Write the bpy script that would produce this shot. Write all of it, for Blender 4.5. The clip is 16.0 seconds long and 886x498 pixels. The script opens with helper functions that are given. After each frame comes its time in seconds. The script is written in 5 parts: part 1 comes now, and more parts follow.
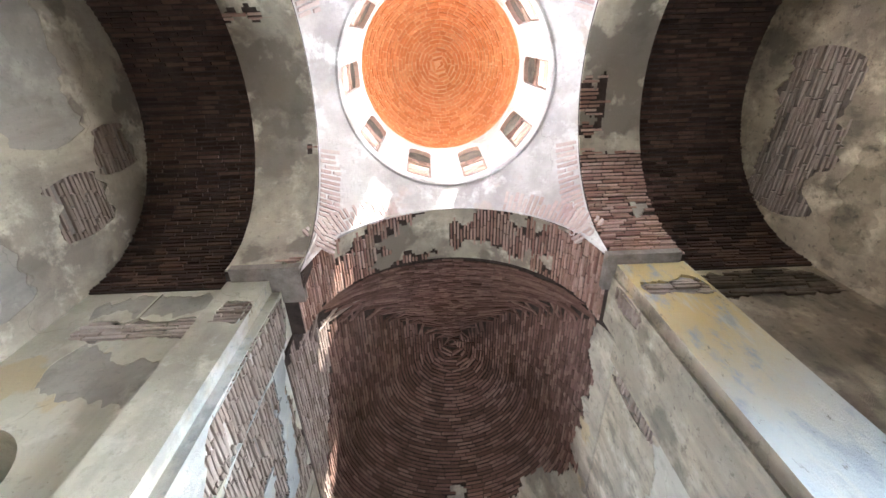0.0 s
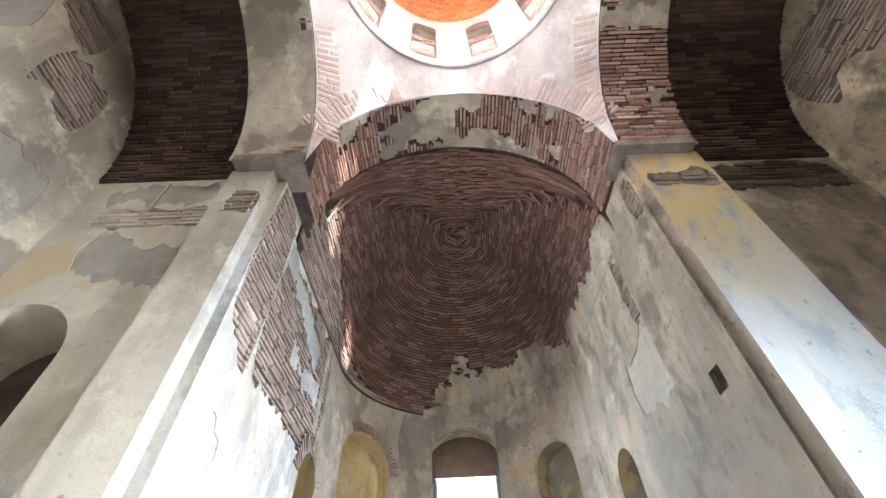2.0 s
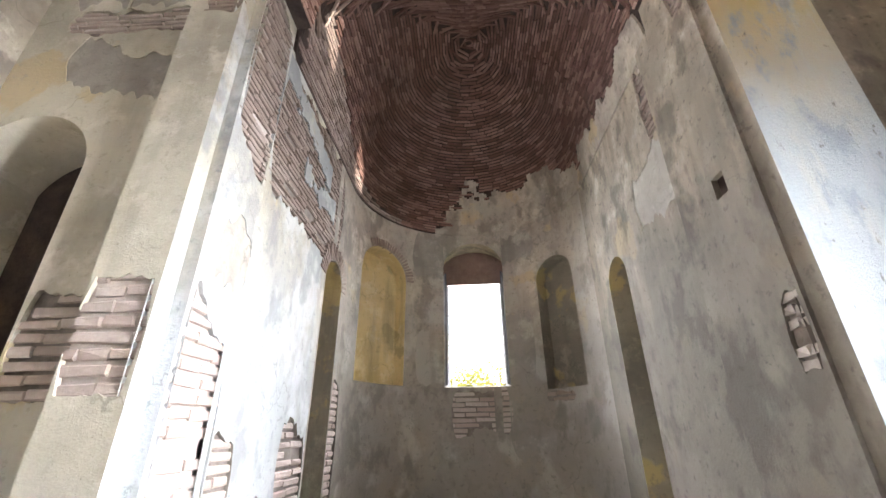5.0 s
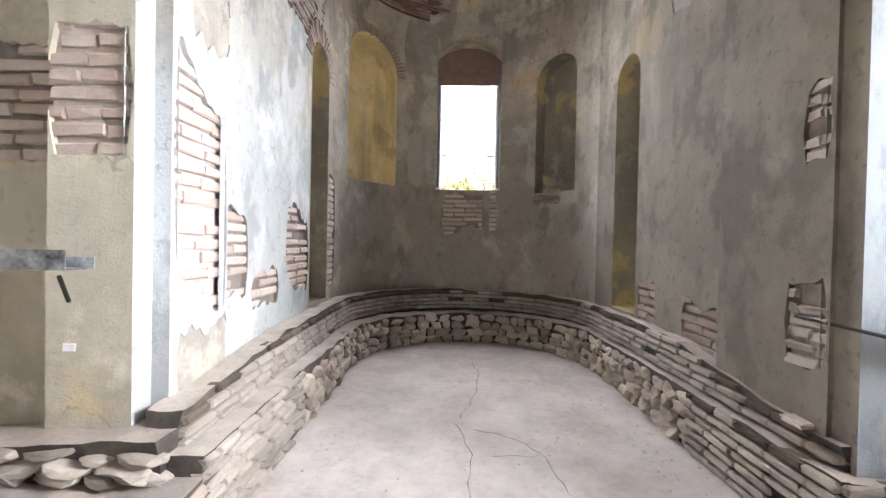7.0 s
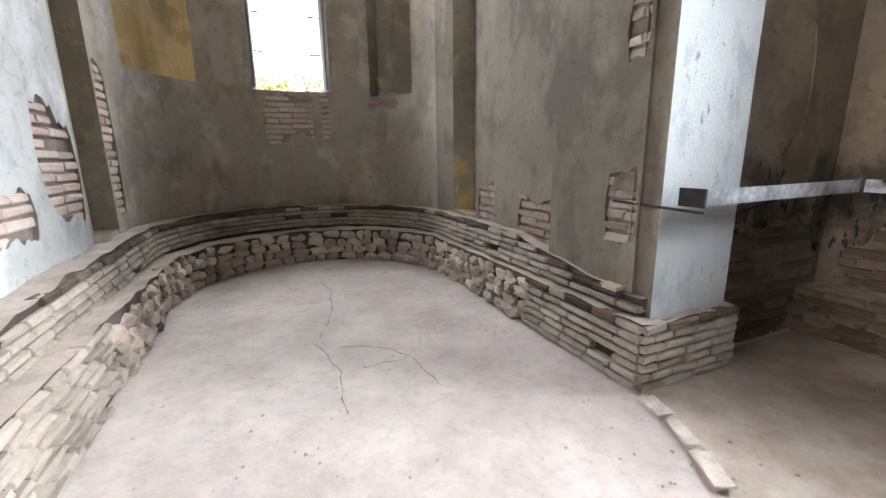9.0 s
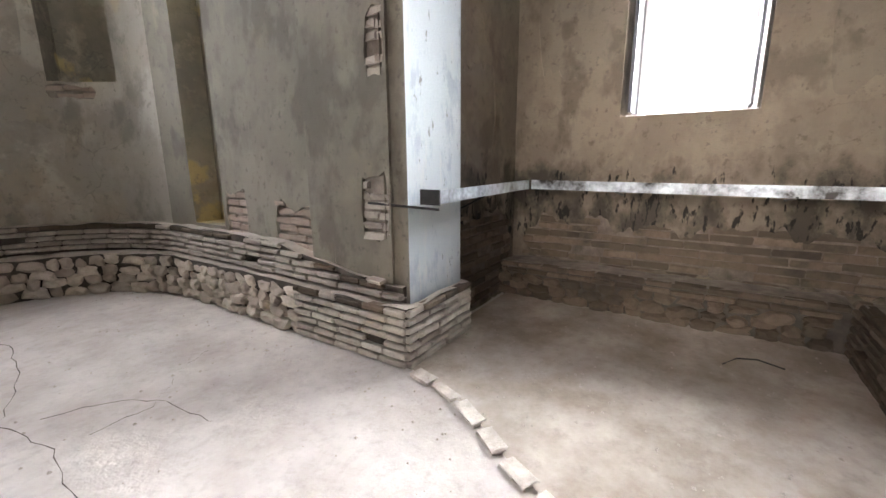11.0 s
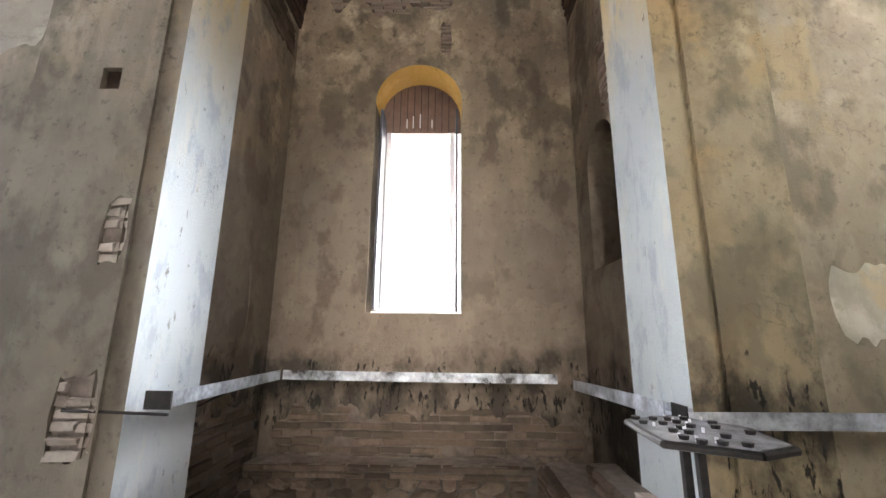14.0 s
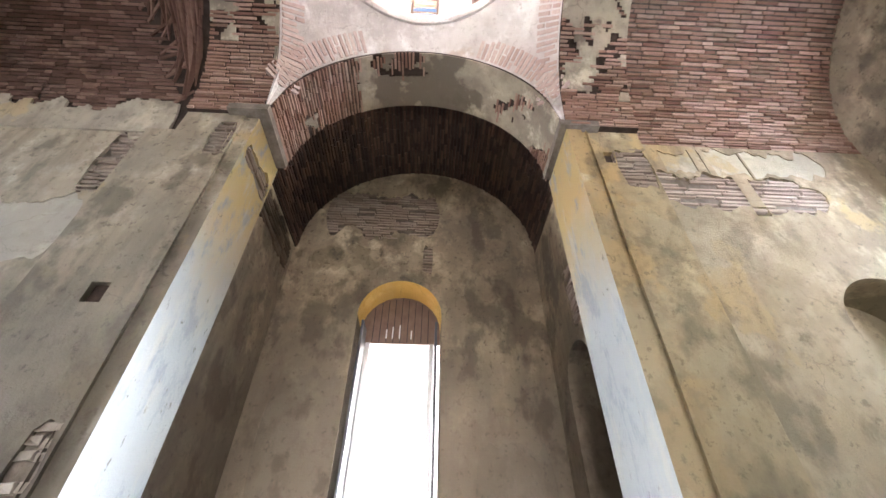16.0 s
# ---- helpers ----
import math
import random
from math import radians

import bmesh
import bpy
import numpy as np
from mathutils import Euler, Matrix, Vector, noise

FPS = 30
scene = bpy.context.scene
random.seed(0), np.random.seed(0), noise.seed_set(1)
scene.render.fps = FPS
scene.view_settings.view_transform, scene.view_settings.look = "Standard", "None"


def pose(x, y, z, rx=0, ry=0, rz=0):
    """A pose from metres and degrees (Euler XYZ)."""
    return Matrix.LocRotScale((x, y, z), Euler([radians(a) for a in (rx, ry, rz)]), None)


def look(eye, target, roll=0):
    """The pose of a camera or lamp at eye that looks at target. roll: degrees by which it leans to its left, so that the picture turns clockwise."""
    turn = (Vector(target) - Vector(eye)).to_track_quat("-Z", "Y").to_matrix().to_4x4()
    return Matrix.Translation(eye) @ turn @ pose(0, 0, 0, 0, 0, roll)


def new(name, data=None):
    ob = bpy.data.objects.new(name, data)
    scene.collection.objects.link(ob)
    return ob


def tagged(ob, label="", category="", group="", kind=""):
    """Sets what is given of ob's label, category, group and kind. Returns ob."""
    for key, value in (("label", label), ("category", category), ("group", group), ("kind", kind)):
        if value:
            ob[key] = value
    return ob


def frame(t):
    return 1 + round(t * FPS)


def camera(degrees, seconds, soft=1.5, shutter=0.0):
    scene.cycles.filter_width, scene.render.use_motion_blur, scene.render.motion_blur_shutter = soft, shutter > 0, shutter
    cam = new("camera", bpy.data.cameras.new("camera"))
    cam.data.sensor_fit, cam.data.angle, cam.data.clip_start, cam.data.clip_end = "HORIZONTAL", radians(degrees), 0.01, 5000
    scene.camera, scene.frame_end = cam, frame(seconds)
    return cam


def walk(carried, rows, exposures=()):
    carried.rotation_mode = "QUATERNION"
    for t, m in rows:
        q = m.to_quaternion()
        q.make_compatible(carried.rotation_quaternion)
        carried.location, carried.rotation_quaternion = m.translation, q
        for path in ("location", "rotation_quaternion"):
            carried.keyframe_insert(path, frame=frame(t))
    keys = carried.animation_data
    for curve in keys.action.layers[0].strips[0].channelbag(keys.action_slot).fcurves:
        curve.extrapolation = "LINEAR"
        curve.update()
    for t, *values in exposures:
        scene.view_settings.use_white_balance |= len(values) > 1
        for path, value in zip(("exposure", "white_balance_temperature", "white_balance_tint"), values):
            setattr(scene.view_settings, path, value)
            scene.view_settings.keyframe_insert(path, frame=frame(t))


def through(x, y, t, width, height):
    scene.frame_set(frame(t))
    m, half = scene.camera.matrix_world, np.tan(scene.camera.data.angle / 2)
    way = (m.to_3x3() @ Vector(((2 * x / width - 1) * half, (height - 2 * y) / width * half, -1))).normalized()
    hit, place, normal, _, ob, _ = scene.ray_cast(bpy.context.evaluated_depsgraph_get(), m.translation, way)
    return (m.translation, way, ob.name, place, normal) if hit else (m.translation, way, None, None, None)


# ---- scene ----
cam = camera(94.6, 16.0)
PATH = [
    (0, (-0.234, 0.141, 1.958), (-0.187, 1.06, 3.734), -4.8),
    (0.5, (-0.208, 0.104, 1.94), (-0.181, 1.15, 3.645), -3.0),
    (1, (-0.218, 0.109, 1.934), (-0.197, 1.268, 3.564), -2.5),
    (1.5, (-0.22, 0.116, 1.932), (-0.21, 1.376, 3.485), -2.1),
    (2, (-0.215, 0.124, 1.926), (-0.221, 1.476, 3.4), -1.9),
    (2.5, (-0.217, 0.132, 1.916), (-0.241, 1.572, 3.304), -1.8),
    (3, (-0.204, 0.134, 1.902), (-0.255, 1.652, 3.202), -1.6),
    (3.5, (-0.187, 0.124, 1.889), (-0.266, 1.723, 3.087), -1.2),
    (3.7, (-0.173, 0.111, 1.879), (-0.264, 1.746, 3.028), -0.9),
    (5.8, (-0.263, 0.249, 1.698), (-0.332, 2.168, 2.259), -0.0),
    (6, (-0.284, 0.256, 1.686), (-0.343, 2.199, 2.158), 0.1),
    (6.5, (-0.32, 0.259, 1.63), (-0.363, 2.246, 1.853), 0.5),
    (7, (-0.376, 0.275, 1.572), (-0.379, 2.275, 1.547), 1.2),
    (7.5, (-0.381, 0.288, 1.512), (-0.324, 2.272, 1.265), 1.8),
    (8, (-0.396, 0.378, 1.494), (-0.127, 2.33, 1.155), 1.4),
    (8.5, (-0.435, 0.473, 1.486), (0.046, 2.373, 1.089), -0.1),
    (9, (-0.492, 0.522, 1.494), (0.276, 2.318, 1.064), -0.8),
    (9.2, (-0.502, 0.528, 1.497), (0.409, 2.253, 1.053), -1.1),
    (11.3, (-0.575, 0.465, 1.5), (1.15, 1.396, 1.102), -0.1),
    (11.5, (-0.57, 0.442, 1.505), (1.214, 1.262, 1.123), 0.1),
    (12, (-0.602, 0.349, 1.496), (1.301, 0.879, 1.187), 0.6),
    (12.5, (-0.672, 0.334, 1.519), (1.287, 0.66, 1.284), 1.2),
    (13, (-0.729, 0.359, 1.56), (1.259, 0.567, 1.484), 1.4),
    (13.5, (-0.777, 0.377, 1.585), (1.215, 0.501, 1.719), 1.2),
    (13.8, (-0.798, 0.353, 1.586), (1.175, 0.439, 1.904), 0.6),
    (14, (-0.806, 0.372, 1.625), (1.147, 0.407, 2.055), 0.6),
    (14.5, (-0.829, 0.39, 1.657), (1.039, 0.348, 2.37), 0.5),
    (15, (-0.836, 0.38, 1.702), (0.934, 0.319, 2.63), 0.7),
    (15.5, (-0.834, 0.39, 1.738), (0.826, 0.334, 2.852), 0.8),
    (16, (-0.818, 0.395, 1.782), (0.715, 0.339, 3.065), 0.8),
]
walk(cam, [(t, look(eye, target, roll)) for t, eye, target, roll in PATH],
     [(0, 2.7, 6150, 11), (3.5, 2.65, 6700, 16), (7, 2.15, 6800, 18), (9, 2.1, 6850, 16), (12.5, 2.2, 6950, 16), (14, 2.2, 6950, 16), (16, 2.4, 6850, 16)])

# ---- world, sun, lamps ----
world = bpy.data.worlds.new("sky")
scene.world = world
world.use_nodes = True
wn = world.node_tree
sky = wn.nodes.new("ShaderNodeTexSky")
sky.sky_type = "NISHITA"
sky.sun_disc = False
sky.sun_elevation, sky.sun_rotation = radians(19.5), radians(153)
wn.nodes["Background"].inputs["Strength"].default_value = 0.15
wn.links.new(sky.outputs["Color"], wn.nodes["Background"].inputs["Color"])
sun_data = bpy.data.lights.new("sun", "SUN")
sun_data.energy, sun_data.angle, sun_data.color = 4.5, radians(0.6), (1.0, 0.93, 0.82)
sun = new("sun", sun_data)
sun.matrix_world = look((2.75, -5.35, 9.8), (0, 0, 7.7))


def window_fill_lamp(eye, target, w, h, power, color, spread=180):
    d = bpy.data.lights.new("window_light", "AREA")
    d.shape, d.size, d.size_y, d.energy, d.color, d.spread = "RECTANGLE", w, h, power, color, radians(spread)
    ob = new("window_light", d)
    ob.matrix_world = look(eye, target)
    return ob


ZF = 0.1          # floor level
YC = 0.6          # crossing centre is (0, YC)
A, B = 1.5, 1.66  # half width between pilasters, between arm walls
Q = 1.53          # half side of the crossing square
ZS = 5.42         # springing of the arches
EX = 3.62         # end walls of the side arms
SY = -4.8         # end wall of the nave
COOL, WARM, NEUT = (0.86, 0.93, 1.0), (1.0, 0.88, 0.7), (1.0, 0.97, 0.93)
window_fill_lamp((EX + 0.5, 0.76, 3.0), (0, 0.85, 1.7), 0.66, 2.15, 54, COOL, 72)
# unseen west window assumed; its narrow beam is added to lift the east arm
window_fill_lamp((-EX - 0.5, 0.6, 3.2), (3, 0.6, 2.2), 0.66, 2.15, 7, NEUT, 38)
window_fill_lamp((0.0, 7.5, 3.75), (0, 3, 2.2), 0.66, 1.6, 36, COOL, 120)
window_fill_lamp((0.5, SY - 0.3, 4.3), (0.5, 2, 3.0), 0.5, 2.0, 150, COOL, 100)
# added fill for the nave's east wall, through an assumed side window
window_fill_lamp((-2.1, -3.0, 3.3), (1.7, -2.8, 3.6), 0.7, 1.8, 9, NEUT, 130)
for k in range(10):
    a = radians(36 * k)
    window_fill_lamp((1.62 * math.cos(a), YC + 1.62 * math.sin(a), 7.72), (0, YC, 8.3), 0.28, 0.5, 7.5, NEUT)

# ---- materials ----


def material(name, rough=0.9, metal=0.0):
    m = bpy.data.materials.new(name)
    m.use_nodes = True
    t = m.node_tree
    b = t.nodes["Principled BSDF"]
    b.inputs["Roughness"].default_value, b.inputs["Metallic"].default_value = rough, metal
    b.inputs["Specular IOR Level"].default_value = 0.25
    return m, t, b


def node(t, kind, **values):
    n = t.nodes.new(kind)
    for key, v in values.items():
        n.inputs[key].default_value = v
    return n


def noise_of(t, vec, scale, detail=6.0, rough=0.6, stretch=None):
    if stretch:
        mp = t.nodes.new("ShaderNodeMapping")
        mp.inputs["Scale"].default_value = stretch
        t.links.new(vec, mp.inputs["Vector"])
        vec = mp.outputs["Vector"]
    n = node(t, "ShaderNodeTexNoise", Scale=scale, Detail=detail, Roughness=rough)
    t.links.new(vec, n.inputs["Vector"])
    return n.outputs["Fac"]


def ramp(t, fac, lo, hi, a=(0, 0, 0), b=(1, 1, 1)):
    r = t.nodes.new("ShaderNodeValToRGB")
    r.color_ramp.elements[0].position, r.color_ramp.elements[1].position = lo, hi
    r.color_ramp.elements[0].color, r.color_ramp.elements[1].color = (*a, 1), (*b, 1)
    t.links.new(fac, r.inputs["Fac"])
    return r.outputs["Color"]


def blend(t, fac, a, b, mode="MIX"):
    n = t.nodes.new("ShaderNodeMix")
    n.data_type, n.blend_type = "RGBA", mode
    for sock, v in ((n.inputs[0], fac), (n.inputs[6], a), (n.inputs[7], b)):
        if isinstance(v, (tuple, list)):
            sock.default_value = (*v, 1)
        elif isinstance(v, (int, float)):
            sock.default_value = v
        else:
            t.links.new(v, sock)
    return n.outputs[2]


def bumped(t, b, height, strength=0.4, distance=0.02):
    n = node(t, "ShaderNodeBump", Strength=strength, Distance=distance)
    t.links.new(height, n.inputs["Height"])
    t.links.new(n.outputs["Normal"], b.inputs["Normal"])


def plaster(name, base, dark, light, patch, streak=(0.12, 0.1, 0.08), streaks=0.5, cover=0.5, soot=0.0, band=None, damp=None):
    m, t, b = material(name)
    g = t.nodes.new("ShaderNodeNewGeometry").outputs["Position"]
    col = blend(t, ramp(t, noise_of(t, g, 0.8, 9, 0.66), 0.4, 0.58), dark, base)
    col = blend(t, ramp(t, noise_of(t, g, 2.7, 9, 0.68), 0.52, 0.64), col, light)
    col = blend(t, ramp(t, noise_of(t, g, 1.25, 9, 0.55), cover, cover + 0.035), col, patch)
    st = ramp(t, noise_of(t, g, 3.2, 6, 0.6, (1.0, 1.0, 0.16)), 0.52, 0.75, (0, 0, 0), (streaks,) * 3)
    col = blend(t, st, col, streak)
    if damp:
        # stain and painted shade darken the lower part; its upper edge runs in drips
        z0, z1, low_col, much = damp
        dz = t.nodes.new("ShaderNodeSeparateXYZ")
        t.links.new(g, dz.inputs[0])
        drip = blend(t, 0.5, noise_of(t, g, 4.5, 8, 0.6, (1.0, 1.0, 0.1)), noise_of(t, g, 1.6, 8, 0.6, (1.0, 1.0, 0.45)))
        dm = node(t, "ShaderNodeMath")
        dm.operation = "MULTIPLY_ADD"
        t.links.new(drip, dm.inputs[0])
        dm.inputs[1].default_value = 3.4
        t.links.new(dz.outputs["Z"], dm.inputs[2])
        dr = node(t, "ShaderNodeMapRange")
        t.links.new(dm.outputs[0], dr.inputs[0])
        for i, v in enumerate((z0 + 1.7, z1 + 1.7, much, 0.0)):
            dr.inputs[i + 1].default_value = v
        col = blend(t, dr.outputs[0], col, low_col)
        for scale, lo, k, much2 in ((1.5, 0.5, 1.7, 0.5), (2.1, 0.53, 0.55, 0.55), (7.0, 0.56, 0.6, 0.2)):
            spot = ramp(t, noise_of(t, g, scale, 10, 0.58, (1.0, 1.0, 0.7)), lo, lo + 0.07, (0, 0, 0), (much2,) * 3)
            col = blend(t, spot, col, tuple(v * k for v in low_col))
    col = blend(t, ramp(t, noise_of(t, g, 13, 7, 0.72), 0.57, 0.64, (0, 0, 0), (0.6,) * 3), col, tuple(min(a, 0.62 * w) for a, w in zip(dark, damp[2])) if damp else dark)
    pits = ramp(t, noise_of(t, g, 38, 4, 0.6), 0.7, 0.74, (0, 0, 0), (0.7,) * 3)
    col = blend(t, pits, col, tuple(v * 0.35 for v in dark))
    vor = t.nodes.new("ShaderNodeTexVoronoi")
    vor.feature = "DISTANCE_TO_EDGE"
    vor.inputs["Scale"].default_value = 0.9
    warp = t.nodes.new("ShaderNodeVectorMath")
    warp.operation = "MULTIPLY_ADD"
    wn2 = node(t, "ShaderNodeTexNoise", Scale=2.5, Detail=6.0)
    t.links.new(g, wn2.inputs["Vector"])
    t.links.new(wn2.outputs["Color"], warp.inputs[0])
    warp.inputs[1].default_value = (0.7, 0.7, 0.7)
    t.links.new(g, warp.inputs[2])
    t.links.new(warp.outputs[0], vor.inputs["Vector"])
    line = ramp(t, vor.outputs["Distance"], 0.0015, 0.005, (0.45,) * 3, (0, 0, 0))
    line = blend(t, ramp(t, noise_of(t, g, 1.1, 4, 0.5), 0.5, 0.58), (0, 0, 0), line)
    col = blend(t, line, col, tuple(v * 0.3 for v in dark))
    if soot:
        col = blend(t, ramp(t, noise_of(t, g, 3.4, 8, 0.6, (1.0, 1.0, 0.6)), 0.6 - soot, 0.68 - soot, (0, 0, 0), (0.92,) * 3), col, (0.012, 0.011, 0.01))
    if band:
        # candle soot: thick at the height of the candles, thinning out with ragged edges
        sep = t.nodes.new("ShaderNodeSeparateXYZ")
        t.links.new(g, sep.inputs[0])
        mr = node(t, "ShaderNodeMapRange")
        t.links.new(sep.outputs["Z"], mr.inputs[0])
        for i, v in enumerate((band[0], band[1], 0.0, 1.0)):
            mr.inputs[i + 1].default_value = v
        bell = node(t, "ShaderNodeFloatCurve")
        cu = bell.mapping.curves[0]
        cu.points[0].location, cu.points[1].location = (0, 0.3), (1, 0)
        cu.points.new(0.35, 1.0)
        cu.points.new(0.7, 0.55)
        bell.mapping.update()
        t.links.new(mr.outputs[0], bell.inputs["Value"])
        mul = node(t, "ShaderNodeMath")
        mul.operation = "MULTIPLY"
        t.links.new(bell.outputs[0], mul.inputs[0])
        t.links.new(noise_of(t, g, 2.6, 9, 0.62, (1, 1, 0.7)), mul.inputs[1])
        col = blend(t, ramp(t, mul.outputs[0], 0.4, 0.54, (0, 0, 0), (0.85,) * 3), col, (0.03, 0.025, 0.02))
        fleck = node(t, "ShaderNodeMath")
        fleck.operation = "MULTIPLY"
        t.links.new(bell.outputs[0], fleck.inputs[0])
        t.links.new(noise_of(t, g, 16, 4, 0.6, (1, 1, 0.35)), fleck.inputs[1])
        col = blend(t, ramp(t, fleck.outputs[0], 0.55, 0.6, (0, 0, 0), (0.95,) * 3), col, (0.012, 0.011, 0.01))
    grain = blend(t, 0.5, noise_of(t, g, 9, 8, 0.7), noise_of(t, g, 55, 6, 0.7))
    t.links.new(col, b.inputs["Base Color"])
    bumped(t, b, grain, 0.5, 0.03)
    return m


def brickwork(name, a, b2, c, per_island=True, dust=(0.4, 0.36, 0.32), dusty=0.35):
    m, t, b = material(name)
    g = t.nodes.new("ShaderNodeNewGeometry")
    rnd = g.outputs["Random Per Island"] if per_island else t.nodes.new("ShaderNodeObjectInfo").outputs["Random"]
    r = t.nodes.new("ShaderNodeValToRGB")
    r.color_ramp.elements[0].color, r.color_ramp.elements[1].color = (*a, 1), (*c, 1)
    r.color_ramp.elements.new(0.5).color = (*b2, 1)
    t.links.new(rnd, r.inputs["Fac"])
    p = g.outputs["Position"]
    col = blend(t, ramp(t, noise_of(t, p, 22, 6, 0.7), 0.35, 0.7, (0, 0, 0), (0.45,) * 3), r.outputs["Color"], tuple(v * 0.55 for v in b2))
    col = blend(t, ramp(t, noise_of(t, p, 2.2, 8, 0.65), 0.5, 0.72, (0, 0, 0), (dusty,) * 3), col, dust)
    t.links.new(col, b.inputs["Base Color"])
    bumped(t, b, noise_of(t, p, 60, 6, 0.7), 0.6, 0.01)
    return m


def plain(name, col, col2, scale=8, rough=0.9, metal=0.0, bump=0.4):
    m, t, b = material(name, rough, metal)
    g = t.nodes.new("ShaderNodeNewGeometry").outputs["Position"]
    c = blend(t, ramp(t, noise_of(t, g, scale, 8, 0.65), 0.35, 0.66), col, col2)
    c = blend(t, ramp(t, noise_of(t, g, scale * 7, 5, 0.7), 0.5, 0.75, (0, 0, 0), (0.4,) * 3), c, tuple(v * 0.6 for v in col))
    t.links.new(c, b.inputs["Base Color"])
    if bump:
        bumped(t, b, noise_of(t, g, scale * 5, 7, 0.7), bump, 0.02)
    return m


P_GREY = plaster("plaster_grey", (0.35, 0.322, 0.275), (0.2, 0.187, 0.165), (0.45, 0.415, 0.345), (0.4, 0.345, 0.245), cover=0.6, streaks=0.65)
P_PALE = plaster("plaster_pale", (0.51, 0.48, 0.385), (0.37, 0.34, 0.27), (0.6, 0.57, 0.48), (0.5, 0.42, 0.27), streaks=0.3, cover=0.58)
P_COOL = plaster("plaster_bluish", (0.36, 0.375, 0.37), (0.26, 0.28, 0.285), (0.45, 0.465, 0.455), (0.4, 0.385, 0.32), streaks=0.15, cover=0.62)
P_OCHRE = plaster("plaster_ochre", (0.47, 0.39, 0.27), (0.29, 0.24, 0.17), (0.57, 0.48, 0.34), (0.48, 0.37, 0.21), streaks=0.8, cover=0.62, damp=(2.2, 4.8, (0.22, 0.195, 0.14), 0.75))
P_OLD = plaster("plaster_old_coat", (0.345, 0.32, 0.275), (0.23, 0.215, 0.19), (0.42, 0.395, 0.335), (0.29, 0.27, 0.23), cover=0.6)
# its low tone also holds the shade of the backlit window wall
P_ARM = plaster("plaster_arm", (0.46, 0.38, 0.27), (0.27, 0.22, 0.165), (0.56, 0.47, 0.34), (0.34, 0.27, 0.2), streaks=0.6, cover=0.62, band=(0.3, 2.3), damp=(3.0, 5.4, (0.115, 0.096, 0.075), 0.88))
P_TYMP = plaster("plaster_mottled", (0.45, 0.4, 0.31), (0.25, 0.22, 0.18), (0.58, 0.53, 0.42), (0.22, 0.19, 0.155), cover=0.57)
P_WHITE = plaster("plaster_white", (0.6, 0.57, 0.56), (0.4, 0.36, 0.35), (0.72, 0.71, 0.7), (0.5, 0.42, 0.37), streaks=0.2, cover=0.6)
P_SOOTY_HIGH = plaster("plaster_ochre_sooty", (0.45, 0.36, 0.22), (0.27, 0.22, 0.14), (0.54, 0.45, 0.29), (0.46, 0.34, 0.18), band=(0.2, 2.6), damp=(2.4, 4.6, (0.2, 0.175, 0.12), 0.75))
P_YELLOW = plaster("plaster_yellow", (0.74, 0.61, 0.34), (0.58, 0.47, 0.25), (0.8, 0.7, 0.47), (0.5, 0.42, 0.24), cover=0.6)
# one apse plaster in three tones: back, darker shaded east, paler lit west
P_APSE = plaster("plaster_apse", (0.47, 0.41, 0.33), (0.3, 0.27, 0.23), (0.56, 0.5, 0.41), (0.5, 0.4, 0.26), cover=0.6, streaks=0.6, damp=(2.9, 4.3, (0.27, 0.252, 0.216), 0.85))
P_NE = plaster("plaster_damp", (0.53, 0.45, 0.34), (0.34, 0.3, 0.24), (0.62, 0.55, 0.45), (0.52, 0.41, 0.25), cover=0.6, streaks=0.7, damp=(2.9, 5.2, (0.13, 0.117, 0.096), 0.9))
P_WEST = plaster("plaster_west", (0.5, 0.46, 0.36), (0.38, 0.35, 0.28), (0.6, 0.56, 0.46), (0.52, 0.43, 0.27), cover=0.6, streaks=0.2, damp=(2.2, 3.9, (0.37, 0.4, 0.41), 0.85))
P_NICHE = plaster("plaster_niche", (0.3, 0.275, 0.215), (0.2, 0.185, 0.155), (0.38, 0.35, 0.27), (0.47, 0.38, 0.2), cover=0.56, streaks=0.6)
# pier limewash with cool and warm light put into its colour by height
P_STRIP, st_t, st_b = material("plaster_limewash")
st_g = st_t.nodes.new("ShaderNodeNewGeometry").outputs["Position"]
st_z = st_t.nodes.new("ShaderNodeSeparateXYZ")
st_t.links.new(st_g, st_z.inputs[0])
st_n = noise_of(st_t, st_g, 2.2, 8, 0.65, (1, 1, 0.5))
st_h = node(st_t, "ShaderNodeMath")
st_h.operation = "MULTIPLY_ADD"
st_t.links.new(st_n, st_h.inputs[0])
st_h.inputs[1].default_value = 1.6
st_t.links.new(st_z.outputs["Z"], st_h.inputs[2])
st_d = node(st_t, "ShaderNodeMath")
st_d.operation = "DIVIDE"
st_t.links.new(st_h.outputs[0], st_d.inputs[0])
st_d.inputs[1].default_value = 8.0
st_c = blend(st_t, ramp(st_t, st_d.outputs[0], 0.52, 0.68), (0.37, 0.41, 0.425), (0.5, 0.385, 0.19))
st_c = blend(st_t, ramp(st_t, noise_of(st_t, st_g, 5, 8, 0.7, (1, 1, 0.45)), 0.52, 0.62, (0, 0, 0), (0.75,) * 3), st_c, (0.26, 0.3, 0.335))
st_c = blend(st_t, ramp(st_t, noise_of(st_t, st_g, 14, 8, 0.7, (1, 1, 0.5)), 0.62, 0.67, (0, 0, 0), (0.8,) * 3), st_c, (0.13, 0.12, 0.1))
st_c = blend(st_t, ramp(st_t, noise_of(st_t, st_g, 6, 7, 0.7, (1, 1, 0.2)), 0.55, 0.66, (0, 0, 0), (0.6,) * 3), st_c, (0.46, 0.46, 0.41))
